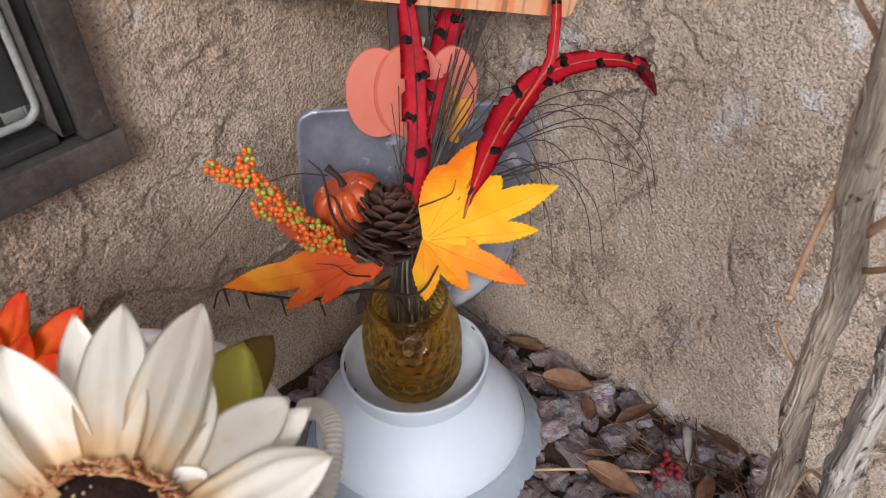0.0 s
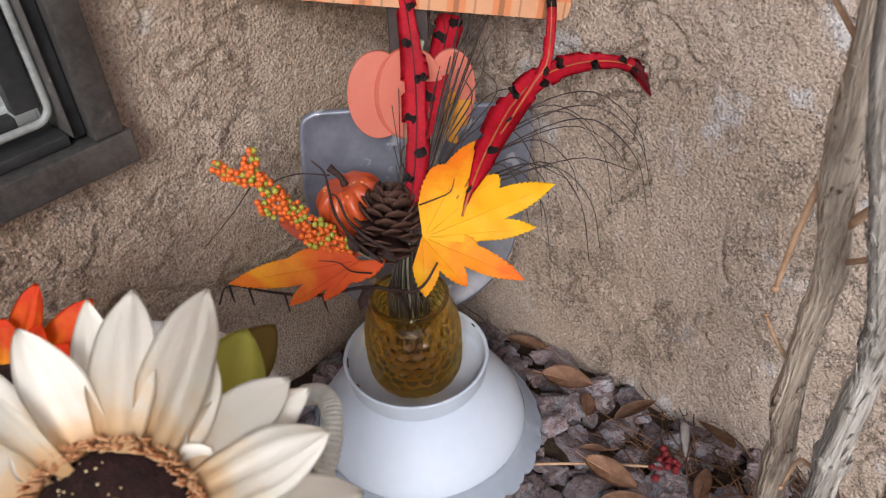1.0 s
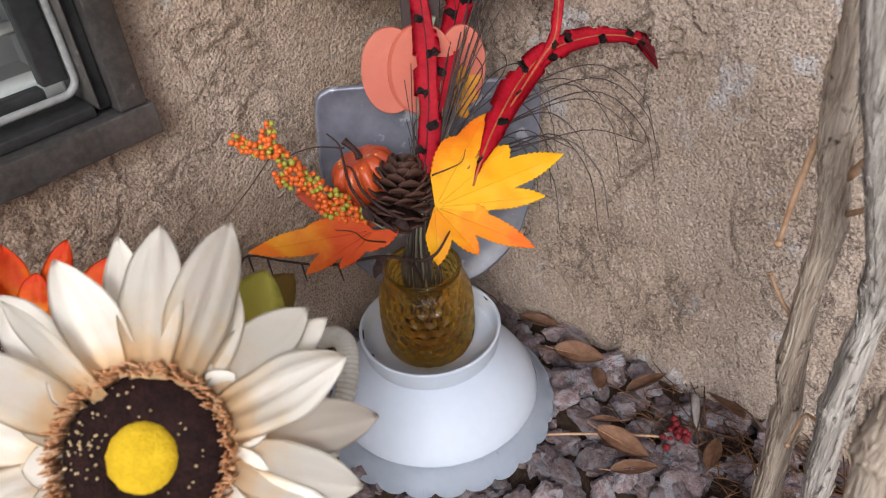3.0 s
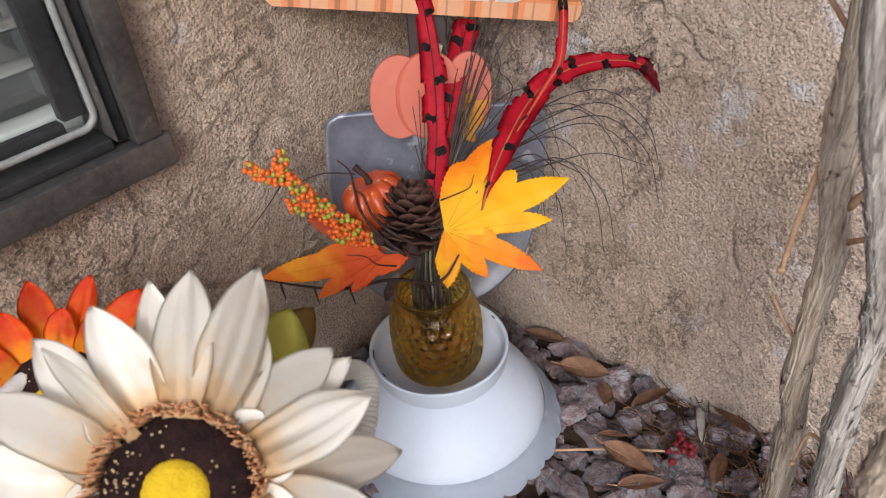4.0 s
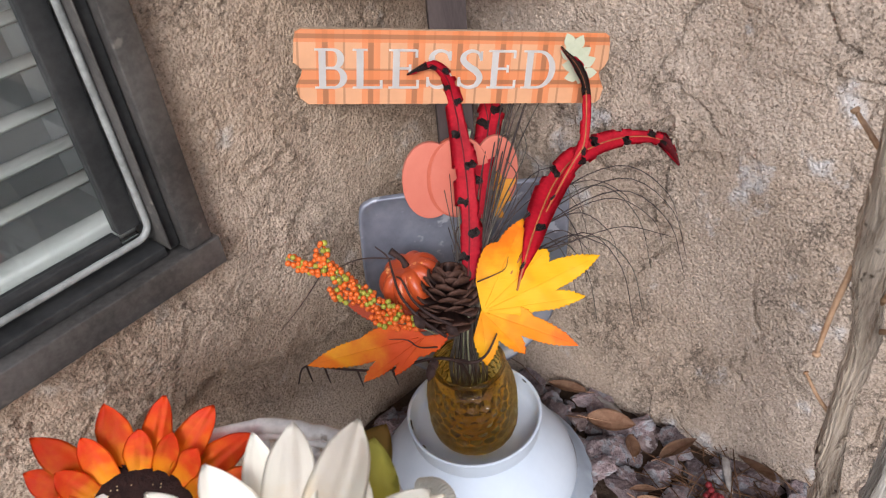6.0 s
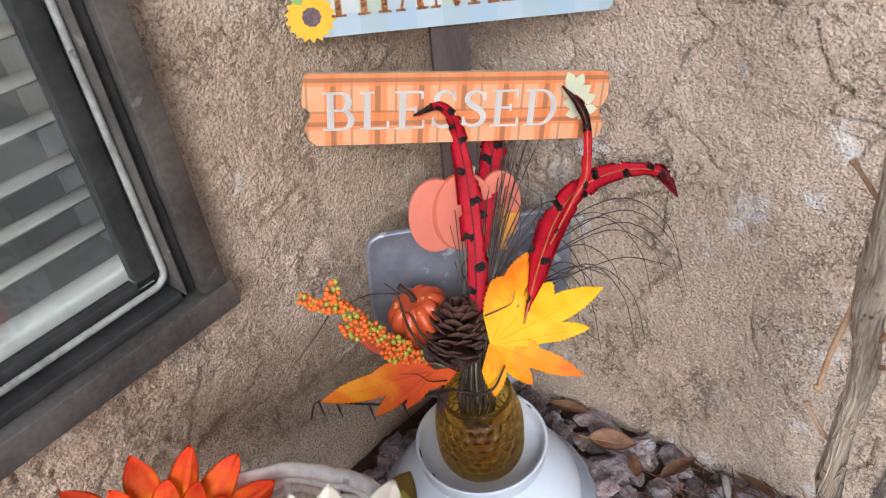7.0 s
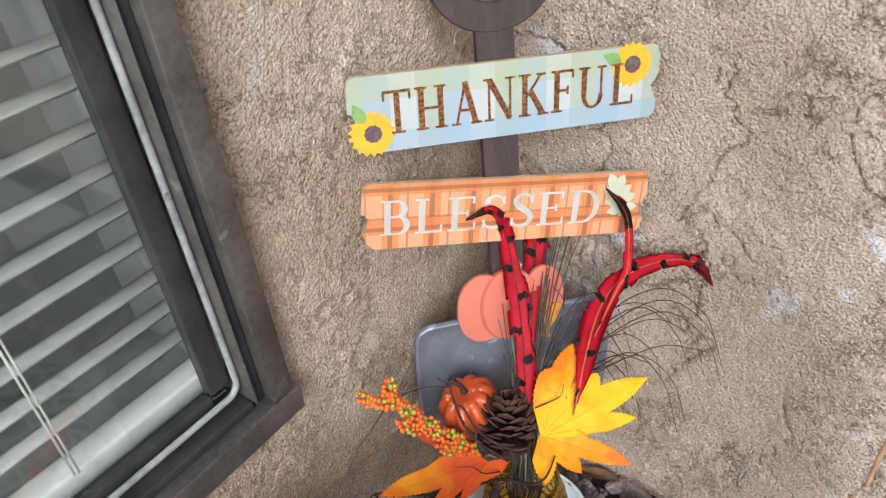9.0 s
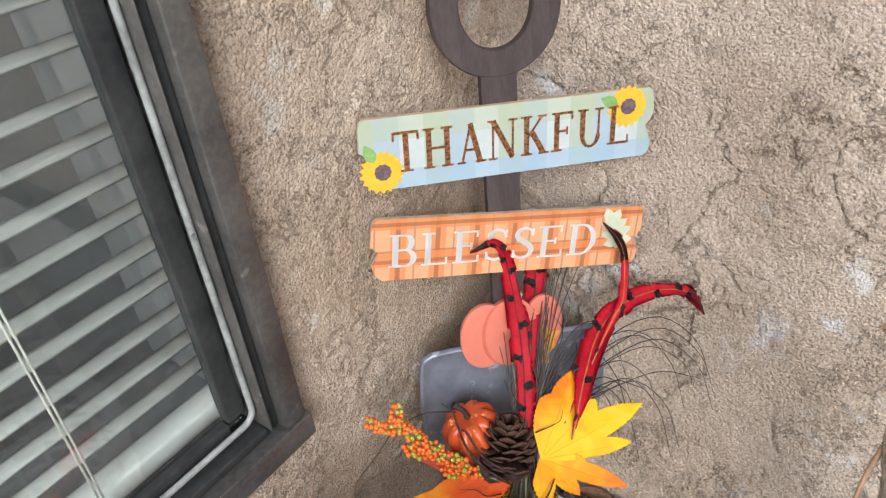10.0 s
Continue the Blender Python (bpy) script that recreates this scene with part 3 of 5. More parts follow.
def serif_letter(bm, ch, z0):
    """Roman capital, one unit tall with its foot at 0; returns its width."""
    k = [0]

    def line(p, q, w):
        k[0] += 1
        stroke(bm, [p, q], [w, w], z0 + k[0] * 0.000012)

    def foot(x, y, w=0.32):
        line((x - w / 2, y + (FOOT / 2 if y < 0.5 else -FOOT / 2)), (x + w / 2, y + (FOOT / 2 if y < 0.5 else -FOOT / 2)), FOOT)

    def stem(x):
        line((x, 0), (x, 1), THICK)
        foot(x, 0)
        foot(x, 1)

    def bow(cx, cy, rx, ry, a0, a1, thick=THICK, thin=THIN):
        k[0] += 1
        n = 18
        ang = [radians(a0 + (a1 - a0) * i / n) for i in range(n + 1)]
        stroke(bm, [(cx + rx * math.cos(a), cy + ry * math.sin(a)) for a in ang], [thin + (thick - thin) * abs(math.cos(a)) ** 1.5 for a in ang], z0 + k[0] * 0.000012)

    def tick(x, y, h):
        line((x, y - h / 2), (x, y + h / 2), FOOT * 1.1)

    if ch == "B":
        stem(0.16)
        line((0.16, 0.97), (0.40, 0.97), THIN), line((0.16, 0.52), (0.42, 0.52), THIN), line((0.16, 0.03), (0.42, 0.03), THIN)
        bow(0.38, 0.745, 0.17, 0.225, -90, 90), bow(0.40, 0.275, 0.21, 0.245, -90, 90)
        return 0.70
    if ch == "L":
        stem(0.16)
        line((0.16, 0.03), (0.62, 0.03), THIN), tick(0.62, 0.11, 0.22)
        return 0.68
    if ch in "EF":
        stem(0.16)
        line((0.16, 0.97), (0.60, 0.97), THIN), tick(0.60, 0.89, 0.20)
        line((0.16, 0.52), (0.46, 0.52), THIN), tick(0.46, 0.52, 0.20)
        if ch == "E":
            line((0.16, 0.03), (0.64, 0.03), THIN), tick(0.64, 0.12, 0.22)
        return 0.70 if ch == "E" else 0.66
    if ch == "S":
        pts = smooth_line([(0.53, 0.78), (0.47, 0.92), (0.31, 0.97), (0.16, 0.88), (0.14, 0.72), (0.28, 0.57), (0.44, 0.45), (0.53, 0.28), (0.45, 0.09), (0.27, 0.03), (0.11, 0.11), (0.06, 0.25)], 34)
        stroke(bm, [tuple(p) for p in pts], [0.06 + 0.10 * math.sin(math.pi * i / 33) ** 2 for i in range(34)], z0)
        tick(0.54, 0.84, 0.24), tick(0.06, 0.17, 0.26)
        return 0.60
    if ch == "D":
        stem(0.16)
        line((0.16, 0.97), (0.40, 0.97), THIN), line((0.16, 0.03), (0.40, 0.03), THIN)
        bow(0.36, 0.5, 0.34, 0.47, -90, 90)
        return 0.80
    if ch == "T":
        line((0.36, 0), (0.36, 1), THICK), foot(0.36, 0, 0.36)
        line((0.02, 0.965), (0.70, 0.965), THIN * 1.1), tick(0.03, 0.88, 0.22), tick(0.69, 0.88, 0.22)
        return 0.72
    if ch == "H":
        stem(0.16), stem(0.66)
        line((0.16, 0.5), (0.66, 0.5), THIN)
        return 0.84
    if ch == "A":
        line((0.38, 1.0), (0.12, 0.0), THIN), line((0.36, 1.0), (0.64, 0.0), THICK), line((0.22, 0.34), (0.54, 0.34), THIN)
        foot(0.11, 0, 0.24), foot(0.65, 0, 0.30)
        return 0.76
    if ch == "N":
        line((0.14, 0), (0.14, 1), THIN), line((0.70, 0), (0.70, 1), THIN), line((0.14, 0.98), (0.70, 0.02), THICK)
        foot(0.14, 0, 0.26), foot(0.10, 1, 0.24), foot(0.70, 1, 0.26)
        return 0.84
    if ch == "K":
        stem(0.16)
        line((0.18, 0.44), (0.60, 0.97), THIN), line((0.32, 0.58), (0.66, 0.02), THICK), foot(0.60, 1, 0.26), foot(0.66, 0, 0.30)
        return 0.78
    if ch == "U":
        line((0.16, 0.32), (0.16, 1), THICK), foot(0.16, 1), line((0.64, 0.32), (0.64, 1), THIN), foot(0.64, 1, 0.26)
        bow(0.40, 0.34, 0.24, 0.31, 180, 360, THICK * 0.85, THIN)
        return 0.82
    return 0.5


def lettering(text, height, length, material, parent, x, y, z):
    """Each capital is a mesh of its own, spread evenly over the length."""
    made, width = [], 0.0
    for ch in text:
        b = bmesh.new()
        w = serif_letter(b, ch, 0.0)
        made.append((b, width))
        width += w + 0.10
    width -= 0.10
    sx = length / width
    for (b, at), ch in zip(made, text):
        ext = bmesh.ops.solidify(b, geom=b.faces[:], thickness=0.0004)
        bmesh.ops.scale(b, verts=b.verts, vec=(sx, height, 1))
        bmesh.ops.translate(b, verts=b.verts, vec=(x - length / 2 + at * sx, y - height / 2, z))
        part("letter", b, material, parent, smooth=False)


def board_outline(w, h, notch, jag):
    """A rectangle with clipped corners and a bite in each end."""
    a, b, c = w / 2, h / 2, 0.007
    right = [(a - c, -b), (a - 0.002, -b + 0.004), (a, -b + 0.016), (a - jag, -notch - 0.005), (a - jag * 1.3, -notch), (a - jag * 0.4, -notch + 0.006), (a + 0.001, 0.010), (a, b - 0.012), (a - 0.002, b - 0.003), (a - c, b)]
    left = [(-a + c, b), (-a + 0.002, b - 0.003), (-a, b - 0.012), (-a - 0.001, 0.004), (-a + jag * 0.3, -notch + 0.007), (-a + jag * 1.2, -notch + 0.001), (-a + jag, -notch - 0.005), (-a + 0.001, -b + 0.018), (-a + 0.004, -b + 0.007), (-a + 0.012, -b)]
    return right + left


def disc(bm, x, y, r, z, n=18, wob=0.0, h=0.0005):
    slab(bm, [(x + r * (1 + wob * (-1) ** k) * math.cos(2 * math.pi * k / n), y + r * (1 + wob * (-1) ** k) * math.sin(2 * math.pi * k / n)) for k in range(n)], z - 0.001, z + h)


def leaf_shape(bm, x, y, length, width, turn, z):
    c, s = math.cos(turn), math.sin(turn)
    pts = [(length * t, width * math.sin(math.pi * t ** 0.8) / 2) for t in np.linspace(0, 1, 8)] + [(length * t, -width * math.sin(math.pi * t ** 0.8) / 2) for t in np.linspace(0.86, 0.14, 6)]
    slab(bm, [(x + c * p - s * q, y + s * p + c * q) for p, q in pts], z - 0.001, z + 0.0004)


def shovel_sign():
    s = thing("shovel_sign", SIGN, "shovel-shaped autumn sign with two slogan boards, leaning in the corner", "sign")
    # shaft
    b = bmesh.new()
    slab(b, [(-0.0275, -0.18), (0.0095, -0.18), (0.0245, 0.180), (-0.0145, 0.180)], -0.012, -0.001, 0.001)
    part("shaft", b, M_SHAFT, s, "dark brown wooden shaft", False)
    # ring handle
    b = bmesh.new()
    n = 48
    rings = []
    for z, ins in ((-0.012, 0), (-0.002, 0), (0.0, 0.0015)):
        ring = []
        for k in range(n):
            a = 2 * math.pi * k / n
            o = (0.0680 - ins) * abs(math.cos(a)) ** 0.95 * math.copysign(1, math.cos(a)), (0.0720 - ins) * abs(math.sin(a)) ** 0.95 * math.copysign(1, math.sin(a))
            i = (0.0382 + ins) * math.cos(a), (0.0440 + ins) * math.sin(a)
            ring.append((b.verts.new((0.0076 + o[0], 0.2370 + o[1], z)), b.verts.new((0.0076 + i[0], 0.2370 + i[1], z))))
        rings.append(ring)
    for q, r in zip(rings, rings[1:]):
        for k in range(n):
            k2 = (k + 1) % n
            b.faces.new((q[k][0], q[k2][0], r[k2][0], r[k][0]))
            b.faces.new((q[k2][1], q[k][1], r[k][1], r[k2][1]))
    for ring, flip in ((rings[0], True), (rings[-1], False)):
        for k in range(n):
            k2 = (k + 1) % n
            f = (ring[k][0], ring[k2][0], ring[k2][1], ring[k][1])
            b.faces.new(f[::-1] if flip else f)
    part("ring_handle", b, M_SHAFT, s, "dark brown wooden ring grip", False)
    # blade: dished sheet with a turned edge
    b = bmesh.new()
    tilt = radians(-4.5)
    half = [(0.030, 0.0), (0.094, -0.001), (0.110, -0.004), (0.1195, -0.014), (0.1215, -0.05), (0.121, -0.10), (0.115, -0.15), (0.100, -0.20), (0.070, -0.236), (0.041, -0.254), (0.015, -0.265), (0, -0.268)]
    half = [tuple(p) for p in smooth_line(half, 40)]
    outline = [(x, y) for x, y in half] + [(-x, y) for x, y in half[-2::-1]]
    rings = []
    for f, z in ((1.0, -0.004), (1.0, 0.003), (0.975, 0.0035), (0.955, 0.0005), (0.8, -0.003), (0.5, -0.007), (0.2, -0.009)):
        ring = []
        for x, y in outline:
            px, py = x * f, -0.12 + (y + 0.12) * f
            ring.append(b.verts.new((-0.003 + px * math.cos(tilt) - py * math.sin(tilt), -0.159 + px * math.sin(tilt) + py * math.cos(tilt), z)))
        rings.append(ring)
    for q, r in zip(rings, rings[1:]):
        for k in range(len(outline)):
            k2 = (k + 1) % len(outline)
            b.faces.new((q[k2], q[k], r[k], r[k2]))
    b.faces.new(rings[-1])
    bmesh.ops.recalc_face_normals(b, faces=b.faces)
    part("blade", b, M_TIN, s, "mottled blue-grey galvanised tin blade")
    # boards
    for name, c, w, h, turn, mat, lab in (("board", (0.0110, 0.0997), 0.325, 0.0770, -4.5, M_BLUE_PLAID, "pale blue and green gingham slogan board"),
                                          ("board", (0.0010, -0.0232), 0.322, 0.0740, -10.2, M_ORANGE_PLAID, "orange tartan slogan board")):
        b = bmesh.new()
        slab(b, board_outline(w, h, 0.004, 0.006), 0.0, 0.0065, 0.0008)
        bd = part(name, b, [mat, M_EDGE], s, lab, False)
        bd.matrix_basis = pose(c[0], c[1], 0.0005, 0, 0, turn)
        for f in bd.data.polygons:
            f.material_index = 0 if f.normal.z > 0.5 else 1
        if mat == M_BLUE_PLAID:
            lettering("THANKFUL", 0.0435, 0.264, M_GLITTER, bd, 0.0035, 0.001, 0.0072)
            for x, y, g in ((-0.141, -0.0185, 2.2), (0.131, 0.020, 2.9)):
                b = bmesh.new()
                n = 36
                slab(b, [(x + 0.0240 * (1.0 if k % 2 else 0.82) * math.cos(2 * math.pi * k / n), y + 0.0240 * (1.0 if k % 2 else 0.82) * math.sin(2 * math.pi * k / n)) for k in range(n)], 0.0062, 0.0069)
                part("printed_sunflower", b, M_PRINT_YELLOW, bd, "yellow printed sunflower", False)
                b = bmesh.new()
                disc(b, x + 0.001, y, 0.0088, 0.0070, 20, 0.05, 0.0003)
                part("printed_flower_eye", b, M_PRINT_BROWN, bd, "brown printed flower centre", False)
                b = bmesh.new()
                leaf_shape(b, x + 0.012 * math.cos(g), y + 0.014 * math.sin(g), 0.022, 0.013, g - 0.2, 0.0066)
                part("printed_leaf", b, M_PRINT_GREEN, bd, "green printed leaf", False)
        else:
            lettering("BLESSED", 0.0395, 0.247, M_LETTER, bd, -0.0180, -0.001, 0.0072)
            b = bmesh.new()
            for x, y, g in ((0.119, 0.024, 2.0), (0.124, 0.022, 1.2), (0.122, 0.014, 2.7), (0.128, 0.014, 0.7), (0.127, 0.004, 3.0), (0.133, 0.006, 0.5), (0.131, -0.004, 3.4), (0.135, -0.003, 0.1)):
                leaf_shape(b, x, y - 0.002, 0.016, 0.012, g, 0.0068)
            stroke(b, [(0.1195, 0.028), (0.126, 0.008), (0.136, -0.014)], [0.016, 0.018, 0.010], 0.0071)
            part("printed_leaf", b, M_PRINT_PALE, bd, "pale green printed leaf", False)
    # pumpkin plaque
    pl = new("pumpkin_plaque")
    pl.parent = s
    pl.matrix_basis = pose(-0.0085, -0.1430, 0.004, 0, 0, -4) @ Matrix.Diagonal((1.10, 1.12, 1, 1))
    pl["label"] = "flat coral pumpkin cutout with painted leaves"
    for name, x, w, h, z, mat in (("lobe", 0.036, 0.046, 0.078, 0.0045, M_PLAQUE), ("lobe", -0.030, 0.056, 0.080, 0.005, M_PLAQUE), ("rib", -0.0025, 0.063, 0.0845, 0.0058, M_PLAQUE_DARK), ("lobe", -0.0005, 0.060, 0.084, 0.0064, M_PLAQUE)):
        b = bmesh.new()
        n = 40
        slab(b, [(x + w / 2 * abs(math.cos(a)) ** 1.0 * math.copysign(1, math.cos(a)), h / 2 * abs(math.sin(a)) ** 0.92 * math.copysign(1, math.sin(a))) for a in np.linspace(0, 2 * math.pi, n, endpoint=False)], 0.0, z, 0.0006)
        part(name, b, mat, pl, smooth=False)
    b = bmesh.new()
    slab(b, [(-0.006, 0.040), (0.010, 0.040), (0.012, 0.047), (0.002, 0.050), (-0.008, 0.047)], 0.0, 0.0068)
    part("stalk", b, M_SAGE, pl, "sage green painted stalk", False)
    for x, y, r in ((0.011, -0.022, 0.013), (0.038, -0.016, 0.020), (0.032, -0.036, 0.017)):
        b = bmesh.new()
        for k in range(5):
            leaf_shape(b, x, y, r, r * 0.6, k * 1.2566 + 0.4, 0.0072)
        part("painted_leaf", b, M_PRINT_ORANGE, pl, "orange-yellow painted maple leaf", False)


shovel_sign()

# ---- white stand and amber vase ----
AXIS = Vector((0.427, 0.457, 0.0))


def cake_stand():
    s = thing("cake_stand", Matrix.Translation(AXIS + Vector((0, 0, 0.050))), "white enamelled stand with a scalloped skirt, standing on gravel", "stand")
    prof = smooth_line([(0.121, 0.020), (0.117, 0.033), (0.105, 0.052), (0.088, 0.070), (0.072, 0.084), (0.064, 0.090)], 26)
    b = bmesh.new()
    lathe(b, [(r, z) for r, z in prof], 96)
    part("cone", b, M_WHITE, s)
    b = bmesh.new()
    n, rows = 26, 8
    sides = n * 8
    prof2 = [(0.1212, 0.0215), (0.1275, 0.0125), (0.1335, 0.003), (0.1385, -0.006)]

    def scallop(k, i):
        wave = abs(math.sin(math.pi * (k % 8) / 8)) ** 0.7
        return 1 + (0.022 * wave if i == 3 else 0)

    lathe(b, prof2, sides, scallop)
    for v in b.verts:
        if abs(v.co.z + 0.006) < 1e-6:
            k = math.atan2(v.co.y, v.co.x) / (2 * math.pi) * n
            v.co.z -= 0.006 * abs(math.sin(math.pi * k)) ** 0.6 - 0.006
    ext = bmesh.ops.solidify(b, geom=b.faces[:], thickness=0.0016)
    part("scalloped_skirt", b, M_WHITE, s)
    b = bmesh.new()
    lathe(b, [(0.064, 0.089), (0.0665, 0.0915), (0.0755, 0.094), (0.0770, 0.097), (0.0790, 0.116), (0.0800, 0.1185), (0.0790, 0.1200), (0.0765, 0.1195), (0.0750, 0.117), (0.0735, 0.100), (0.070, 0.097), (0.0, 0.096)], 96)
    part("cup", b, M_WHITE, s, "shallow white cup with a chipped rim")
    for a, ln_ in ((0.25, 0.16), (2.35, 0.22), (-0.35, 0.10), (2.9, 0.08)):
        b = bmesh.new()
        tube(b, [(0.0755 * math.cos(a + t), 0.0755 * math.sin(a + t), 0.1186) for t in np.linspace(0, ln_, 8)], [0.0004, 0.0011, 0.0009, 0.0012, 0.0007, 0.0011, 0.0008, 0.0003], 6, 0.3, 3)
        part("rim_chip", b, M_CHIP, s, "dark chip in the enamel")


cake_stand()


def vase():
    v = thing("vase", Matrix.Translation(AXIS + Vector((-0.005, -0.004, 0.1475))), "small amber glass vase with a honeycomb pattern, holding stems", "vase")
    outer = smooth_line([(0.034, 0.0), (0.043, 0.004), (0.0488, 0.018), (0.0502, 0.045), (0.0492, 0.070), (0.0450, 0.088), (0.0400, 0.098), (0.0385, 0.104)], 110)
    b = bmesh.new()
    sides = 264
    cell = 2 * math.pi * 0.050 / 22

    def honey(r, z, a):
        """Depth of a hexagon's facet at this place on the wall."""
        if z < 0.004 or z > 0.094:
            return 0.0
        u, w = a / (2 * math.pi) * 22, z / (cell * 0.8660)
        best = 9.0
        for row in (math.floor(w), math.floor(w) + 1):
            off = 0.5 * (row % 2)
            for col in (math.floor(u - off), math.floor(u - off) + 1):
                du, dw = u - (col + off), (w - row) * 0.866
                best = min(best, max(abs(dw) * 0.0 + abs(du), abs(du) * 0.5 + abs(dw) * 0.866))
        return 0.0120 * (best * best - 0.10)

    rings = []
    for r, z in outer:
        ring = []
        for k in range(sides):
            a = 2 * math.pi * k / sides
            rr = r + honey(r, z, a)
            ring.append(b.verts.new((rr * math.cos(a), rr * math.sin(a), z)))
        rings.append(ring)
    for r, z in ((0.0390, 0.106), (0.0398, 0.108), (0.0398, 0.111), (0.0385, 0.1125), (0.0365, 0.1115), (0.0360, 0.104), (0.038, 0.098), (0.0415, 0.088), (0.0455, 0.070), (0.0465, 0.045), (0.0450, 0.020), (0.039, 0.0075), (0.030, 0.006), (0.0, 0.006)):
        rings.append([b.verts.new((r * math.cos(2 * math.pi * k / sides), r * math.sin(2 * math.pi * k / sides), z)) for k in range(sides)])
    for q, s in zip(rings, rings[1:]):
        for k in range(sides):
            b.faces.new((q[k], q[(k + 1) % sides], s[(k + 1) % sides], s[k]))
    b.faces.new(rings[0][::-1])
    bmesh.ops.remove_doubles(b, verts=b.verts, dist=1e-5)
    bmesh.ops.recalc_face_normals(b, faces=b.faces)
    part("glass_body", b, M_AMBER, v)
    b = bmesh.new()
    lathe(b, [(0.0402, 0.1075), (0.0412, 0.1090), (0.0412, 0.1105), (0.0402, 0.1118), (0.0402, 0.1075)], 72)
    part("rim_bead", b, M_AMBER, v, "rolled amber glass rim")


vase()

# ---- the bouquet ----
BQ = frame_at((0.4233, 0.4393, 0.3329), (0.6556, -0.754, -0.0412), (0.4879, 0.3813, 0.7852), (-0.5764, -0.5349, 0.6178))
MM = 0.001
RIM = (-7, -75, -66)                     # the vase's mouth in the bouquet's own millimetres


def silk_leaf(name, o, keys, lie, mat, label, seed=0, category="leaf"):
    """A toothed silk maple leaf lying over the bouquet's plane: keys go round the foot o as (degrees, reach) in mm, tips and notches by turns; lie(x, y) lifts it out of the plane."""
    rng = random.Random(seed)
    keys = sorted(keys)
    corner = [(r * math.cos(radians(a)), r * math.sin(radians(a)), 0) for a, r in keys]

    def height(x, y):
        near = min(1, math.hypot(x, y) / 40)
        return lie(x, y) + near * (1.5 * math.sin(x / 13 + seed) * math.sin(y / 10 + seed * 2) + 0.5 * math.sin(x / 5 + y / 7))

    rim = []
    for i, (p, q) in enumerate(zip(corner, corner[1:])):
        p, q = Vector(p), Vector(q)
        run = q - p
        side = Vector((run.y, -run.x, 0)).normalized()
        n = max(4, int(run.length / 1.3))
        for k in range(n):
            t = k / n
            belly = 0.05 * run.length * math.sin(math.pi * t)
            to_tip = keys[i + 1][1] > keys[i][1]
            tooth = 2.2 * (((t if to_tip else 1 - t) * n % 4) / 4) * math.sin(math.pi * t)
            rim.append(p + run * t + side * (belly + tooth + 0.3 * rng.random()))
    rim.append(Vector(corner[-1]))
    rim.append(Vector((0, 0, 0)))
    tips = [k for i, k in enumerate(keys) if 0 < i < len(keys) - 1 and k[1] > keys[i - 1][1] and k[1] > keys[i + 1][1]]
    n = len(rim)
    flat = [Vector((e.x, e.y)) for e in rim]
    far = max(e.length for e in flat)
    flat += [Vector((x + rng.uniform(-0.5, 0.5), y + rng.uniform(-0.5, 0.5))) for x in np.arange(-far, far, 2.4) for y in np.arange(-far, far, 2.4)]
    flat, _, faces, _, _, _ = geometry.delaunay_2d_cdt(flat, [(k, (k + 1) % n) for k in range(n)], [], 1, 1e-4)

    def blade(x, y):
        r = math.hypot(x, y)
        deg = math.degrees(math.atan2(y, x))
        vein = min(abs((deg - k[0] + 180) % 360 - 180) for k in tips)
        return height(x, y) + 0.6 * math.exp(-(vein * r / 260) ** 2) * min(1, r / 20)

    b = bmesh.new()
    top = [b.verts.new((q.x * MM, q.y * MM, blade(q.x, q.y) * MM)) for q in flat]
    low = [b.verts.new(v.co - Vector((0, 0, 0.0004))) for v in top]
    for f in faces:
        b.faces.new([top[k] for k in f])
        b.faces.new([low[k] for k in reversed(f)])
    for e in [e for e in b.edges if len(e.link_faces) == 1 and e.verts[0] in set(top)]:
        k, m = (top.index(v) for v in e.verts)
        b.faces.new((top[k], top[m], low[m], low[k]))
    bmesh.ops.delete(b, geom=[v for v in b.verts if not v.link_faces], context="VERTS")
    bmesh.ops.recalc_face_normals(b, faces=b.faces)
    ob = part(name, b, mat)
    for a, r in tips:
        b = bmesh.new()
        ca, sa = math.cos(radians(a)), math.sin(radians(a))
        run = [(q * ca, q * sa, blade(q * ca, q * sa) + 0.05) for q in np.linspace(r * 0.06, r * 0.90, 26)]
        tube(b, [Vector(q) * MM for q in run], list(np.linspace(0.0006, 0.0002, 26)), 5)
        part("vein", b, mat, ob)
    ob.matrix_world = BQ @ pose(o[0] * MM, o[1] * MM, o[2] * MM)
    return tagged(ob, label, category)


silk_leaf("silk_leaf", (8, 3, 6), [(-8, 34), (-3, 54), (5, 107), (13, 78), (22, 135), (33, 86), (40, 94), (46, 78), (62, 107), (73, 74), (84, 66), (98, 30)], lambda x, y: -0.0026 * max(y, 0) ** 2 + 0.02 * x,
          M_LEAF_YELLOW, "yellow silk maple leaf with orange edges in the vase", 3)
silk_leaf("silk_leaf", (7, 4, 2), [(-108, 30), (-87, 58), (-62, 36), (-48, 64), (-35, 48), (-23, 105), (-9, 54), (4, 40)], lambda x, y: 0.15 * x + 0.19 * y,
          M_LEAF_AMBER, "orange and yellow silk maple leaf in the vase", 5)
silk_leaf("silk_leaf", (-52, -18, 2), [(140, 16), (160, 40), (178, 66), (190, 122), (203, 56), (213, 78), (221, 38), (229, 50), (250, 22), (290, 18), (322, 20), (362, 24)], lambda x, y: -0.11 * x,
          M_LEAF_RUST, "rust and amber silk maple leaf hanging low", 7)
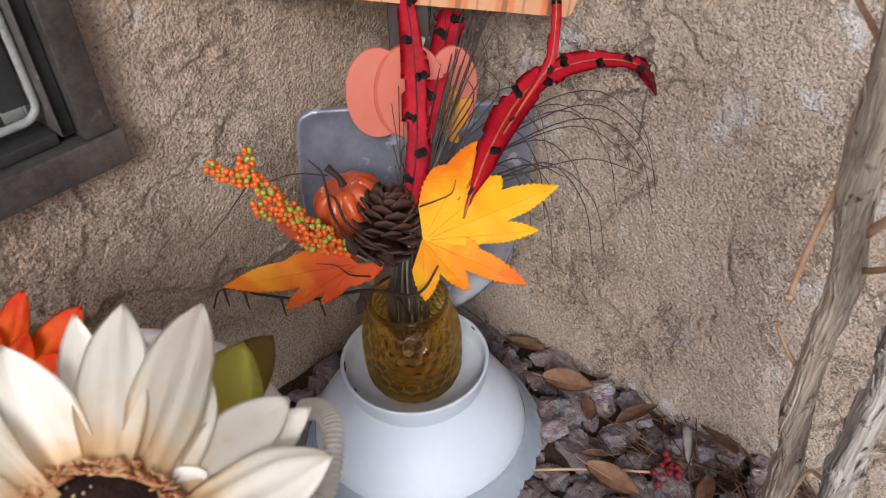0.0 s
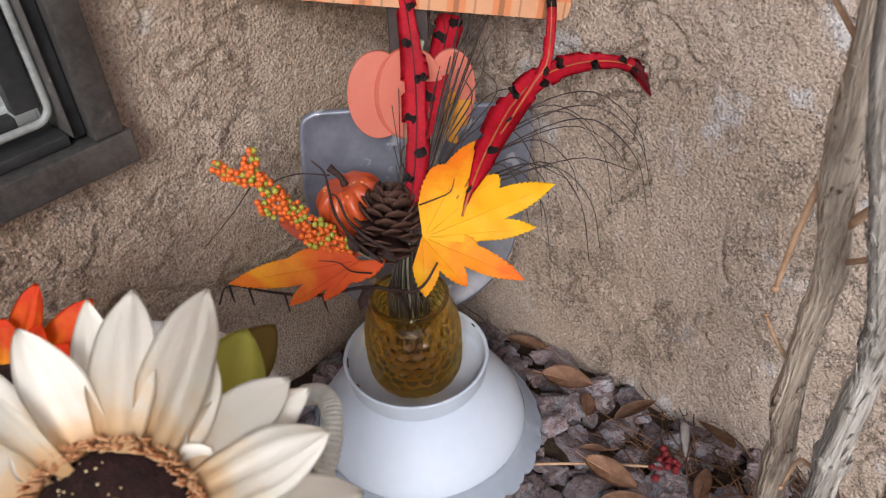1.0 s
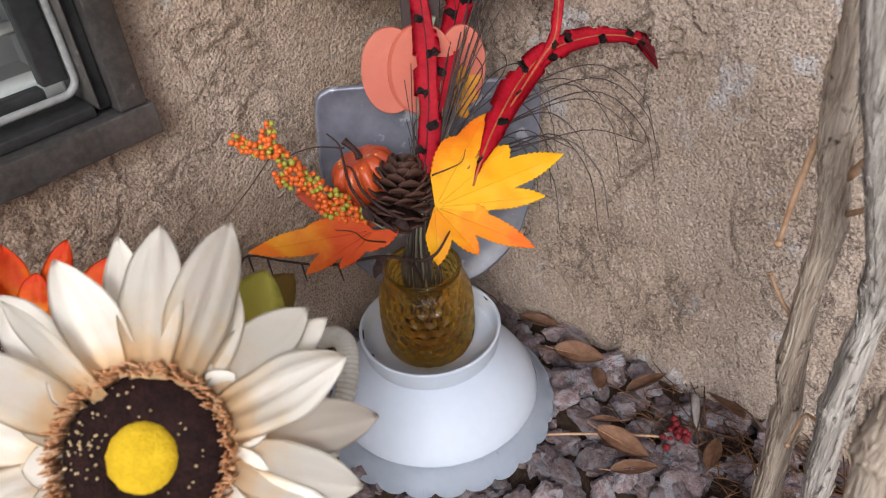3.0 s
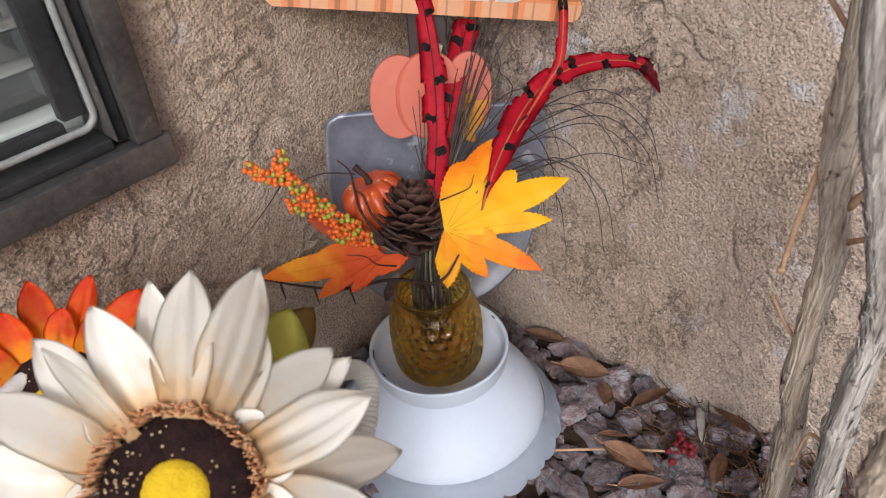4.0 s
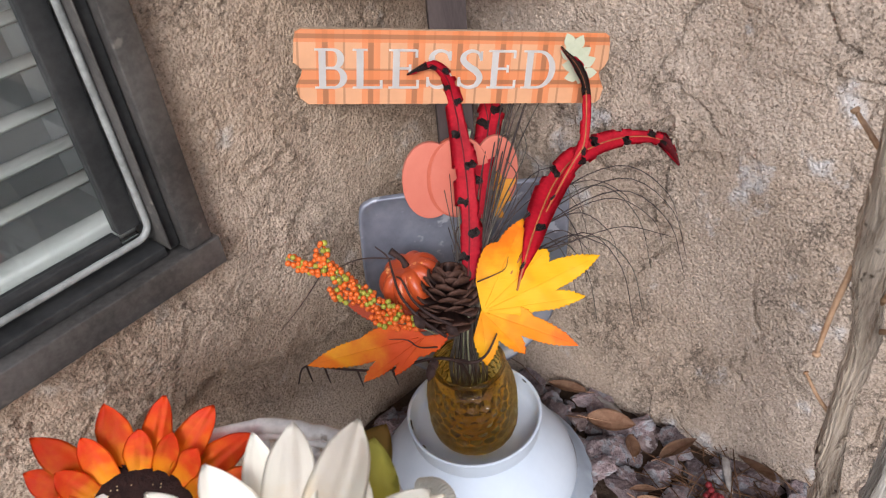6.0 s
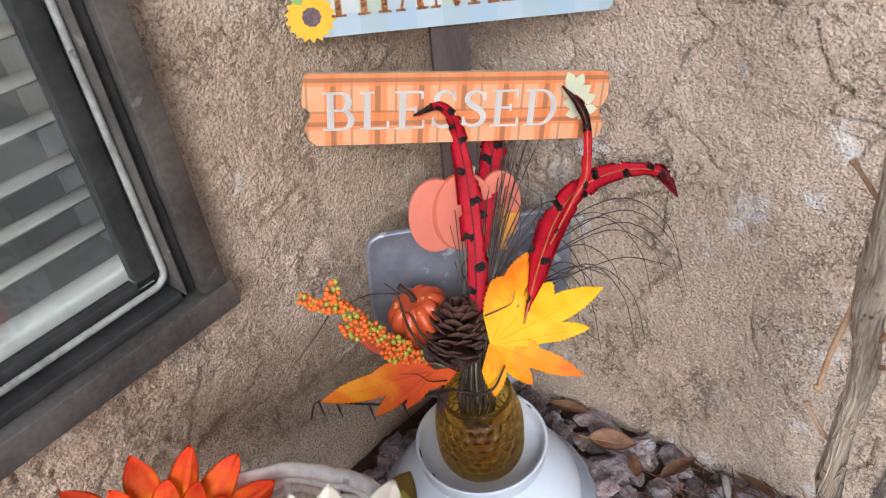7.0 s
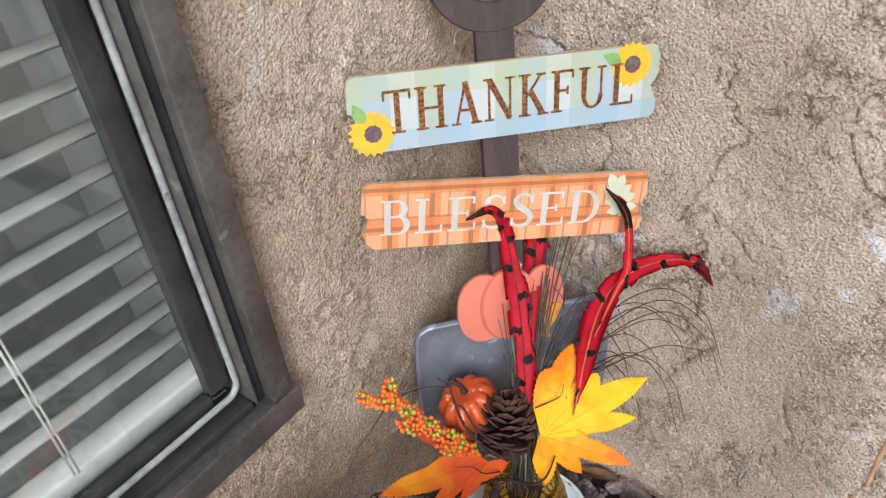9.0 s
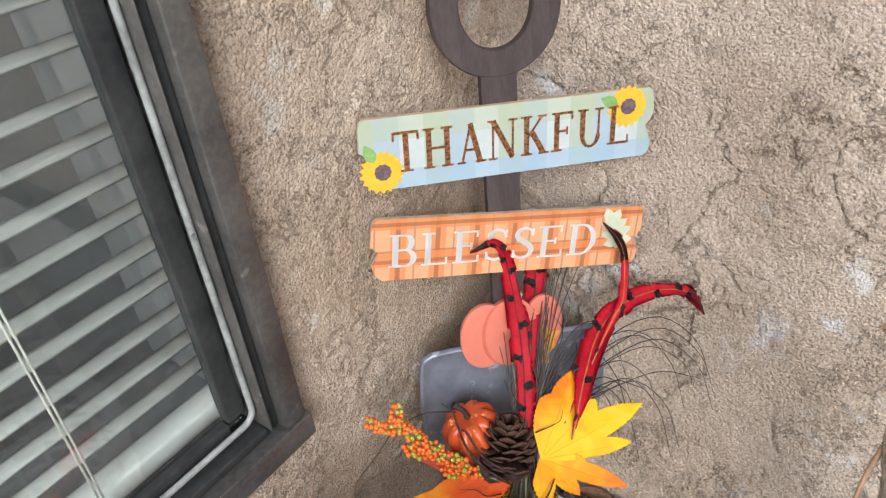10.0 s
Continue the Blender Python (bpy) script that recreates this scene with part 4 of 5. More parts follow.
silk_leaf("silk_leaf", (-50, -14, -8), [(128, 22), (143, 62), (158, 88), (168, 50), (185, 30)], lambda x, y: 0.03 * x, M_LEAF_RED, "dark red-brown silk leaf behind the berries", 9)


def pine_cone():
    p = thing("pine_cone", BQ @ pose(-26 * MM, 14 * MM, -16 * MM, -62, 12, 0), "dark brown open pine cone wired into the bouquet", "pine cone")
    b = bmesh.new()
    lathe(b, [(0.0, -0.026), (0.010, -0.024), (0.014, 0.0), (0.008, 0.026), (0.0, 0.032)], 12)
    part("core", b, M_CONE, p)
    b = bmesh.new()
    rows = [(0.000, 0.0035, 0.000), (0.010, 0.0062, 0.0016), (0.019, 0.0085, 0.0008), (0.0225, 0.0068, 0.0022), (0.0240, 0.0030, 0.0030)]
    top, bot = [], []
    for x, w, z in rows:
        top.append([b.verts.new((x, y * w, z + 0.0011 * (1 - abs(y)))) for y in (-1, 0, 1)])
        bot.append([b.verts.new((x, y * w * 0.9, z - 0.0013)) for y in (-1, 0, 1)])
    for p1, q1 in zip(top, top[1:]):
        for k in range(2):
            b.faces.new((p1[k], q1[k], q1[k + 1], p1[k + 1]))
    for p1, q1 in zip(bot, bot[1:]):
        for k in range(2):
            b.faces.new((p1[k + 1], q1[k + 1], q1[k], p1[k]))
    for i in range(len(rows) - 1):
        b.faces.new((top[i][0], bot[i][0], bot[i + 1][0], top[i + 1][0]))
        b.faces.new((top[i + 1][2], bot[i + 1][2], bot[i][2], top[i][2]))
    b.faces.new((top[-1][0], top[-1][1], top[-1][2], bot[-1][2], bot[-1][1], bot[-1][0]))
    bmesh.ops.recalc_face_normals(b, faces=b.faces)
    me = mesh_of("scale", b, [M_CONE, M_CONE_EDGE])
    for f in me.polygons:
        f.material_index = 1 if f.center.x > 0.0205 else 0
    count = 88
    rng = random.Random(5)
    for i in range(count):
        t = i / (count - 1)
        z = -0.020 + 0.044 * t
        size = (0.66 + 0.72 * math.sin(math.pi * (0.12 + 0.80 * t)) ** 0.8) * rng.uniform(0.92, 1.06)
        s = new("scale", me)
        s.parent = p
        tilt = -25 + 95 * t
        s.matrix_basis = Matrix.Translation((0, 0, z)) @ pose(0, 0, 0, 0, 0, math.degrees(i * 2.39996)) @ pose(0.003, 0, 0, rng.uniform(-8, 8), -tilt + rng.uniform(-6, 6), 0) @ Matrix.Scale(size, 4)


pine_cone()


def mini_pumpkin():
    p = thing("mini_pumpkin", BQ @ pose(-63 * MM, 38 * MM, -32 * MM, -50, -24, 0) @ Matrix.Scale(1.24, 4), "small glossy orange foam pumpkin with a dark stalk", "pumpkin")
    b = bmesh.new()
    sides, rows = 96, 28
    rings = []
    for i in range(rows + 1):
        f = math.pi * i / rows
        ring = []
        for k in range(sides):
            a = 2 * math.pi * k / sides
            rib = 1 - 0.30 * (1 - abs(math.sin(a * 5)) ** 0.7) * math.sin(f) ** 0.5
            r = 0.0295 * (math.sin(f) ** 0.85) * rib
            z = -0.0245 * math.cos(f) - (0.006 * math.exp(-(f - math.pi) ** 2 / 0.18) if f > 2 else 0)
            ring.append(b.verts.new((r * math.cos(a), r * math.sin(a), z)))
        rings.append(ring)
    for q, s in zip(rings, rings[1:]):
        for k in range(sides):
            b.faces.new((q[k], q[(k + 1) % sides], s[(k + 1) % sides], s[k]))
    bmesh.ops.remove_doubles(b, verts=b.verts, dist=1e-5)
    part("shell", b, M_PUMPKIN, p)
    b = bmesh.new()
    tube(b, smooth_line([(0, 0, 0.017), (-0.001, 0.001, 0.024), (-0.006, 0.002, 0.030), (-0.009, 0.002, 0.034)], 8), [0.0042, 0.0032, 0.0028, 0.0026, 0.0028, 0.003, 0.0034, 0.0036], 8, 0.15, 2)
    part("stalk", b, M_TWIG, p, "dark crooked stalk")


mini_pumpkin()


def berry_sprig():
    s = thing("berry_sprig", BQ, "artificial sprig of small orange and olive-green berries", "berries")
    stems = [[(-30, -24, -8), (-60, -6, 2), (-95, 16, 10), (-120, 36, 14), (-142, 56, 19), (-165, 60, 22), (-184, 70, 25)],
             [(-142, 56, 19), (-148, 66, 20), (-150, 80, 22)], [(-95, 16, 10), (-118, 24, 13), (-142, 31, 16)], [(-60, -6, 2), (-85, -1, 6), (-100, 8, 9)]]
    rng = random.Random(11)
    b = bmesh.new()
    lathe(b, [(0.0, -1), (0.5, -0.86), (0.87, -0.5), (1.0, 0.0), (0.87, 0.5), (0.5, 0.86), (0.0, 1)], 10)
    bmesh.ops.remove_doubles(b, verts=b.verts, dist=1e-4)
    bmesh.ops.scale(b, verts=b.verts, vec=(0.0030,) * 3)
    me_o = mesh_of("berry", b, M_BERRY_ORANGE)
    me_g = me_o.copy()
    me_g.materials.clear()
    me_g.materials.append(M_BERRY_GREEN)
    placed = []
    for i, st in enumerate(stems):
        line = smooth_line([tuple(q * MM for q in p) for p in st], 24)
        b = bmesh.new()
        tube(b, line, 0.0009, 6)
        part("stem", b, M_GRASS_GREEN, s)
        count = (150, 20, 28, 34)[i]
        tries = 0
        made = 0
        while made < count and tries < count * 30:
            tries += 1
            t = rng.uniform(0.26 if i == 0 else 0.05, 1.0)
            q = Vector(line[min(23, int(t * 23))]) + Vector((rng.gauss(0, 1), rng.gauss(0, 1), rng.gauss(0, 1))).normalized() * rng.uniform(0.003, 0.0115 - (0.0045 * t if i == 0 else 0.003))
            if any((q - w).length < 0.0045 for w in placed):
                continue
            placed.append(q)
            made += 1
            o = new("berry", me_g if rng.random() < 0.3 else me_o)
            o.parent = s
            o.location = q
            o.scale = (rng.uniform(0.85, 1.15),) * 3


berry_sprig()


def ribbon(bm, line, widths, face, fold=0.25, ragged=0.0, seed=0):
    """A feather vane along line: widths are half-widths; fold lifts the edges out of the face direction."""
    rng = random.Random(seed)
    pts = [Vector(p) for p in line]
    rows = []
    edge = {-1: 1.0, 1: 1.0}
    for i, p in enumerate(pts):
        d = (pts[min(i + 1, len(pts) - 1)] - pts[max(i - 1, 0)]).normalized()
        side = d.cross(Vector(face)).normalized()
        up = side.cross(d)
        for k in edge:
            edge[k] = 1 + rng.uniform(-ragged, ragged * 0.3) if rng.random() < 0.13 else edge[k] * 0.97 + 0.03
        row = []
        for k in (-1, -0.5, 0, 0.5, 1):
            w = widths[i] * k * (edge[k] if abs(k) == 1 else 1)
            row.append(bm.verts.new(p + side * w + up * (fold * abs(w) * (1 if k > 0 else 0.6)) - d * abs(w) * (0.25 if abs(k) == 1 else 0)))
        rows.append(row)
    for q, s in zip(rows, rows[1:]):
        for k in range(4):
            bm.faces.new((q[k], q[k + 1], s[k + 1], s[k]))
    bmesh.ops.solidify(bm, geom=bm.faces[:], thickness=0.0005)
    return rows


def feather(label, pts, widths, spots, dark_tip=0, seed=0):
    f = thing("feather", BQ, label, "feather", "feathers in the bouquet")
    n = 170
    line = smooth_line([tuple(q * MM for q in p) for p in pts], n)
    wid = np.interp(np.linspace(0, 1, n), np.linspace(0, 1, len(widths)), np.array(widths) * MM * 1.25)
    face = (0.05, 0.1, 1)
    b = bmesh.new()
    ribbon(b, line, wid, face, 0.16, 0.42, seed)
    part("vane", b, M_FEATHER, f)
    b = bmesh.new()
    tube(b, [Vector(p) + Vector((0, 0, 0.0007)) for p in line], list(np.linspace(0.0011, 0.0005, n)), 6)
    part("quill", b, M_FEATHER_DARK if seed in (1, 2) else M_QUILL, f)
    rng = random.Random(seed + 50)
    for s in range(spots):
        t = (s + 0.5 + rng.uniform(-0.2, 0.2)) / spots * 0.9 + 0.05
        i = int(t * (n - 1))
        d = (Vector(line[min(i + 1, n - 1)]) - Vector(line[max(i - 1, 0)])).normalized()
        side = d.cross(Vector(face)).normalized()
        c = Vector(line[i]) + side * wid[i] * (0.40 if s % 2 else -0.40) + Vector((0, 0, 0.0016))
        b = bmesh.new()
        ring = []
        sign = 1 if s % 2 else -1
        slant = (d * 0.35 + side * sign).normalized()
        cross = slant.cross(Vector(face)).normalized()
        for k in range(14):
            a = 2 * math.pi * k / 14
            pinch = 1 - 0.45 * abs(math.sin(a)) ** 6
            ring.append(b.verts.new(c + slant * math.cos(a) * wid[i] * 0.50 * rng.uniform(0.75, 1.15) + cross * math.sin(a) * 0.0072 * pinch * rng.uniform(0.6, 1.2) + Vector((0, 0, 0.0004))))
        fc = b.faces.new(ring)
        bmesh.ops.solidify(b, geom=[fc], thickness=0.0006)
        part("spot", b, M_FEATHER_SPOT, f, "black feather spot")
    if dark_tip:
        dark_tip = dark_tip * 2
        b = bmesh.new()
        ribbon(b, [Vector(p) + Vector((0, 0, 0.0012)) for p in line[-dark_tip:]], wid[-dark_tip:] * 0.8, face, 0.25, 0.3, seed + 9)
        part("tip", b, M_FEATHER_DARK if seed == 3 else M_FEATHER_SPOT, f, "dark feather tip")


feather("upright red feather with black spots and a curled black tip", [RIM, (-8, -10, -30), (-4, 33, -10), (0, 73, -12), (2, 112, -12), (1, 151, -9), (-2, 187, -4), (-8, 225, 9), (-13, 241, 25), (-25, 251, 36), (-38, 248, 40), (-52, 243, 40)],
        [1, 3, 7, 10, 11, 11, 9.5, 7.5, 6, 4.5, 3, 1], 12, 12, 1)
feather("upright red feather with black spots behind the others", [RIM, (-4, 0, -36), (0, 56, -22), (14, 118, -28), (24, 174, -35), (33, 215, -40), (36, 228, -41)], [1, 3, 8, 11, 12, 12, 10], 8, 0, 2)
feather("arching red feather with black spots and a dark drooping tip", [(45, 23, 10), (52, 45, 13), (67, 82, 0), (91, 127, -22), (113, 154, -30), (136, 169, -35), (165, 178, -38), (190, 180, -40), (211, 177, -41), (223, 169, -41), (235, 145, -41)],
        [0.5, 2.2, 10, 13, 12, 10, 9, 8, 6, 8, 1], 8, 13, 3)
feather("narrow red feather with a black curled tip", [(40, 40, 2), (65, 76, -5), (92, 117, -15), (115, 152, -18), (127, 170, -14), (130, 195, -5), (129, 226, 7), (120, 246, 18), (103, 264, 28)],
        [1, 1.6, 2.2, 3, 5, 5, 4.5, 5, 1], 3, 24, 4)


def grass_tuft():
    g = thing("dried_grass", BQ, "thin dried dark grass stems bundled in the vase", "dried grass")
    rng = random.Random(21)
    k = 0
    fans = []
    for i in range(17):      # arching to the right
        reach, rise, drop = rng.uniform(110, 235), rng.uniform(60, 150), rng.uniform(0, 95)
        fans.append([RIM, (rng.uniform(-12, 6), -25, -35), (rng.uniform(2, 30), rng.uniform(35, 60), -18), (reach * 0.45, rise * 0.9, -28), (reach * 0.75, rise + 8, -34), (reach * 0.95, rise - drop * 0.35, -38), (reach, rise - drop, -38)])
    for i in range(28):      # rising
        a, h = rng.uniform(-8, 95), rng.uniform(120, 290)
        fans.append([RIM, (rng.uniform(-14, 4), -25, -34), (a * 0.15 - 4, 40, -16), (a * 0.5, h * 0.55, -24 + rng.uniform(-8, 10)), (a * rng.uniform(0.7, 1.1), h * 0.85, -28), (a * rng.uniform(0.8, 1.4), h, -30)])
    for i in range(46):      # short stiff stems round the neck
        a = rng.uniform(-22, 22)
        fans.append([(RIM[0] + rng.uniform(-22, 22), RIM[1] - 45, RIM[2] - 35 + rng.uniform(-10, 16)), (RIM[0] + a, RIM[1] + 8, RIM[2] + 6 + rng.uniform(0, 10)), (-8 + a * 0.6, -20, -25 + rng.uniform(-6, 10)), (a * 0.7, 40, -18), (a * 1.2 + rng.uniform(-6, 14), rng.uniform(60, 150), -20)])
    for f in fans:
        b = bmesh.new()
        line = smooth_line([tuple(q * MM for q in p) for p in f], 26)
        r = rng.uniform(0.0006, 0.0011)
        tube(b, line, list(np.linspace(r * 1.5, r * 0.4, 26)), 5)
        part("stem", b, (M_GRASS, M_GRASS_DARK, M_GRASS_DARK, M_GRASS_GREEN)[(1, 1, 0, 1)[k % 4] if k < 48 else rng.choice((0, 1, 3))], g)
        k += 1


grass_tuft()


def twigs():
    t = thing("twig_spray", BQ, "dark thorny twigs curling round the bouquet", "twigs")
    runs = [[RIM, (-20, -50, -22), (-48, -44, -14), (-95, -52, -8), (-140, -48, -6), (-178, -42, -4), (-186, -60, -2)],
            [(-30, -20, 2), (-55, 0, 8), (-74, 24, 4), (-82, 50, -4), (-86, 66, -2), (-98, 77, 0)],
            [(-20, -10, 6), (-45, 4, 12), (-62, 20, 10), (-72, 40, 4), (-78, 45, 0)], [(-10, 30, -10), (-8, 60, -14), (-14, 84, -18), (-4, 100, -20)],
            [(5, 34, 6), (22, 40, 10), (34, 46, 12), (38, 58, 12)], [(-22, -46, -8), (-4, -48, 4), (10, -40, 6), (22, -20, 4)], [(-40, -30, 6), (-58, -28, 14), (-70, -20, 14), (-88, -18, 14)],
            [(-150, 60, 0), (-176, 26, -8), (-205, -6, -16)], [(-82, 64, -10), (-110, 66, -14), (-130, 62, -18), (-150, 52, -20)]]
    rng = random.Random(4)
    for i, r in enumerate(runs):
        b = bmesh.new()
        line = smooth_line([tuple(q * MM for q in p) for p in r], 24)
        big = 0.0016 if i in (0, 1, 2, 5) else 0.0007
        tube(b, line, list(np.linspace(big * 1.3, big * 0.5, 24)), 6, 0.15, i)
        if i == 0:
            for k in (8, 11, 14, 17, 19):
                p = Vector(line[k])
                tube(b, [p, p + Vector((0.002, -0.006, 0.001)), p + Vector((0.006, -0.016 - 0.004 * rng.random(), 0.002))], [0.0012, 0.0012, 0.0006], 5, 0.2, k)
        part("twig", b, M_TWIG, t)
    for c, g in (((-40, -44, 0), 3.9), ((-46, -48, 4), 4.4), ((-52, -10, 10), 2.2), ((-30, -8, 8), 5.6)):
        b = bmesh.new()
        leaf_shape(b, c[0] * MM, c[1] * MM, 0.018, 0.010, g, c[2] * MM)
        part("leaflet", b, M_TWIG, t)


twigs()


# ---- basket of large cloth flowers in the foreground ----
def petal_mesh(name, length, width, cup, curl, mat, seed):
    """A long pointed cloth petal with a creased middle and soft lengthwise folds."""
    rng = random.Random(seed)
    b = bmesh.new()
    rows = []
    ph, lean = rng.uniform(0, 6), rng.uniform(-0.06, 0.06)
    n, m = 22, 13
    for i in range(n + 1):
        t = i / n
        wide = 0.50 + 0.50 * math.sin(math.pi / 2 * min(1, t / 0.50))
        if t > 0.50:
            wide = max(0.03, 1 - ((t - 0.50) / 0.50) ** 2.3) ** 0.85
        w = width / 2 * wide * (1 + 0.03 * math.sin(t * 15 + ph))
        row = []
        for s in np.linspace(-1, 1, m):
            z = cup * s * s * w + curl * t * t * length + 0.0009 * math.exp(-(s / 0.30) ** 2) * math.sin(math.pi * t) ** 0.7
            z += 0.0003 * math.cos(s * 11 + ph) * math.sin(math.pi * t) + 0.0010 * math.sin(t * 7 + s * 2.5 + ph)
            row.append(b.verts.new((length * t, w * s + lean * length * t * t, z)))
        rows.append(row)
    for p, q in zip(rows, rows[1:]):
        for k in range(m - 1):
            b.faces.new((p[k], q[k], q[k + 1], p[k + 1]))
    bmesh.ops.solidify(b, geom=b.faces[:], thickness=0.0006)
    return mesh_of(name, b, mat)


def big_flower(o, face, radius, disc_r, petals, mat, label, seed, eye_r, fringe=1.0, specks=70):
    """petals: (degrees round the disc, share of the radius, lift, rise in degrees, share of the usual width)."""
    x = Vector(face).cross(Vector((0.3, 0.1, 1))).normalized()
    z = Vector(face).normalized()
    f = thing("cloth_flower", frame_at(o, x, z.cross(x), z), label, "flower", "flowers in the basket")
    rng = random.Random(seed)
    usual = radius - disc_r * 0.8
    metas = [petal_mesh("petal", usual, radius * 0.262, c, cu, mat, seed + i) for i, (c, cu) in enumerate(((0.18, 0.06), (0.12, -0.04), (0.24, 0.02), (0.10, 0.10)))]
    for n, (a, share, lift, rise, wide) in enumerate(petals):
        p = new("petal", metas[n % 4])
        p.parent = f
        s = (radius * share - disc_r * 0.8) / usual
        p.matrix_basis = pose(0, 0, lift, 0, 0, a) @ pose(disc_r * 0.8, 0, 0, rng.uniform(-6, 6), -rise, 0) @ Matrix.Diagonal((s, wide, s, 1))
    b = bmesh.new()
    lathe(b, [(disc_r, -0.006), (disc_r, 0.004), (disc_r * 0.9, 0.0085), (disc_r * 0.7, 0.0105), (eye_r * 1.02, 0.0095), (eye_r * 0.95, 0.0075), (0.0, 0.0070)], 48, lambda k, i: 1 + 0.012 * math.sin(k * 2.4 + i))
    bmesh.ops.remove_doubles(b, verts=b.verts, dist=1e-5)
    bmesh.ops.recalc_face_normals(b, faces=b.faces)
    part("disc", b, M_DISC, f, "dark brown felted flower disc")
    b = bmesh.new()
    lathe(b, [(eye_r, 0.0065), (eye_r * 0.93, 0.0105), (eye_r * 0.6, 0.0125), (0.0, 0.0130)], 36, lambda k, i: 1 + 0.03 * math.sin(k * 1.9 + i * 2))
    bmesh.ops.remove_doubles(b, verts=b.verts, dist=1e-5)
    bmesh.ops.recalc_face_normals(b, faces=b.faces)
    part("eye", b, M_POLLEN, f, "fuzzy yellow flower centre")
    b = bmesh.new()
    for k in range(560):
        a = 2 * math.pi * (k + rng.random()) / 560
        r = disc_r * rng.uniform(0.96, 1.0 + 0.14 * fringe)
        c, s = math.cos(a), math.sin(a)
        h = rng.uniform(0.006, 0.0105) * fringe
        tube(b, [(r * c, r * s, 0.002), (r * 1.02 * c, r * 1.02 * s, 0.006 * fringe + h * 0.6), (r * (1.03 + rng.uniform(-0.06, 0.05)) * c, r * 1.03 * s, 0.006 * fringe + h)], [0.0008, 0.0007, 0.0004], 4)
    part("fringe", b, M_FRINGE if fringe == 1 else M_DISC, f, "fringe round the disc")
    b = bmesh.new()
    for k in range(specks):
        a, r = rng.uniform(0, 6.283), rng.uniform(eye_r * 1.1, disc_r * 0.93)
        if rng.random() < 0.55:
            a = rng.gauss(-0.15, 0.35)
        bmesh.ops.create_icosphere(b, subdivisions=1, radius=rng.uniform(0.0004, 0.0009), matrix=Matrix.Translation((r * math.cos(a), r * math.sin(a), 0.0105)))
    part("specks", b, M_SPECK, f, "gold specks on the disc")
    return f


CREAM = [(-108, 1.03, 0.004, 9, 1.05), (-88, 0.95, 0.005, 10, 1.0), (-79, 0.92, -0.002, 7, 0.8), (-66, 0.88, 0.003, 12, 1.0), (-50, 0.84, 0.007, 24, 0.42), (-40, 0.92, -0.001, 8, 1.0), (-24, 0.94, 0.003, 8, 1.05), (-6, 0.92, -0.002, 6, 1.05),
         (-116, 0.80, -0.002, 12, 0.9), (-132, 0.90, 0.002, 9, 0.95), (-140, 0.93, -0.004, 5, 0.8), (-152, 0.94, 0.004, 6, 1.05), (-167, 0.97, -0.003, 2, 1.0), (-182, 0.90, 0.002, 5, 1.0), (-198, 0.92, -0.002, 6, 1.0)]
CREAM += [(20 + 20 * k, 0.92 + 0.05 * (k % 3), 0.004 * (k % 2) - 0.002, 7, 1.0) for k in range(7)]
CREAM += [(8 + 24 * k, 0.50 + 0.03 * (k % 3), 0.001, 8, 0.75) for k in range(15)]
big_flower((0.0705, 0.2880, 0.4460), (-0.50, -0.52, 0.69), 0.120, 0.0405, CREAM, M_PETAL_WHITE, "large cream cloth sunflower with a brown and yellow centre", 3, 0.0180)
FLAME = [(-98, 0.97, 0.0, 7, 0.9), (-119, 1.0, 0.001, 7, 1.0), (-73, 0.95, 0.0, 8, 1.05), (-41, 1.04, 0.001, 6, 1.0), (-139, 1.02, -0.002, 5, 1.0), (-24, 0.95, 0.0, 8, 1.0), (-8, 0.98, -0.002, 5, 1.0), (-158, 0.98, 0.0, 6, 1.0), (-56, 0.80, 0.004, 14, 0.9),
         (-87, 0.72, 0.005, 16, 0.85), (-110, 0.74, 0.005, 16, 0.7), (-128, 0.72, 0.005, 14, 0.8), (-33, 0.74, 0.005, 15, 0.9), (-14, 0.72, 0.005, 16, 0.85), (-150, 0.72, 0.005, 15, 0.8)]
FLAME += [(10 + 21 * k, 0.95 + 0.05 * (k % 2), 0.003 * (k % 2), 8, 1.0) for k in range(9)]
big_flower((0.0691, 0.4755, 0.3768), (-0.46, -0.56, 0.69), 0.100, 0.0440, FLAME, M_PETAL_RED, "large flame-red and orange cloth sunflower with a brown centre", 31, 0.020, 0.3, 40)


def cloth_leaf(o, x_dir, up, length, width, mat, label):
    b = bmesh.new()
    rows = []
    for i in range(11):
        t = i / 10
        w = width / 2 * math.sin(math.pi * (0.06 + 0.94 * t) ** 0.8) ** 0.8
        rows.append([b.verts.new((length * t, w * s, 0.25 * abs(s) * w - 0.12 * t * t * length)) for s in (-1, -0.5, 0, 0.5, 1)])
    for p, q in zip(rows, rows[1:]):
        for k in range(4):
            b.faces.new((p[k], q[k], q[k + 1], p[k + 1]))
    bmesh.ops.solidify(b, geom=b.faces[:], thickness=0.0005)
    ob = part("cloth_leaf", b, mat)
    ob.matrix_world = along(o, x_dir, up)
    return tagged(ob, label, "leaf", "leaves in the basket")


cloth_leaf((0.1275, 0.2886, 0.4650), (0.0404, 0.0206, 0.0234), (-0.56, -0.56, 0.60), 0.0561, 0.042, M_LEAF_OLIVE, "olive-yellow cloth leaf tucked behind the cream flower")
cloth_leaf((0.1483, 0.3242, 0.4431), (0.0521, 0.0116, 0.0094), (-0.56, -0.56, 0.60), 0.0596, 0.034, M_LEAF_BROWN, "brownish olive cloth leaf tucked behind the cream flower")


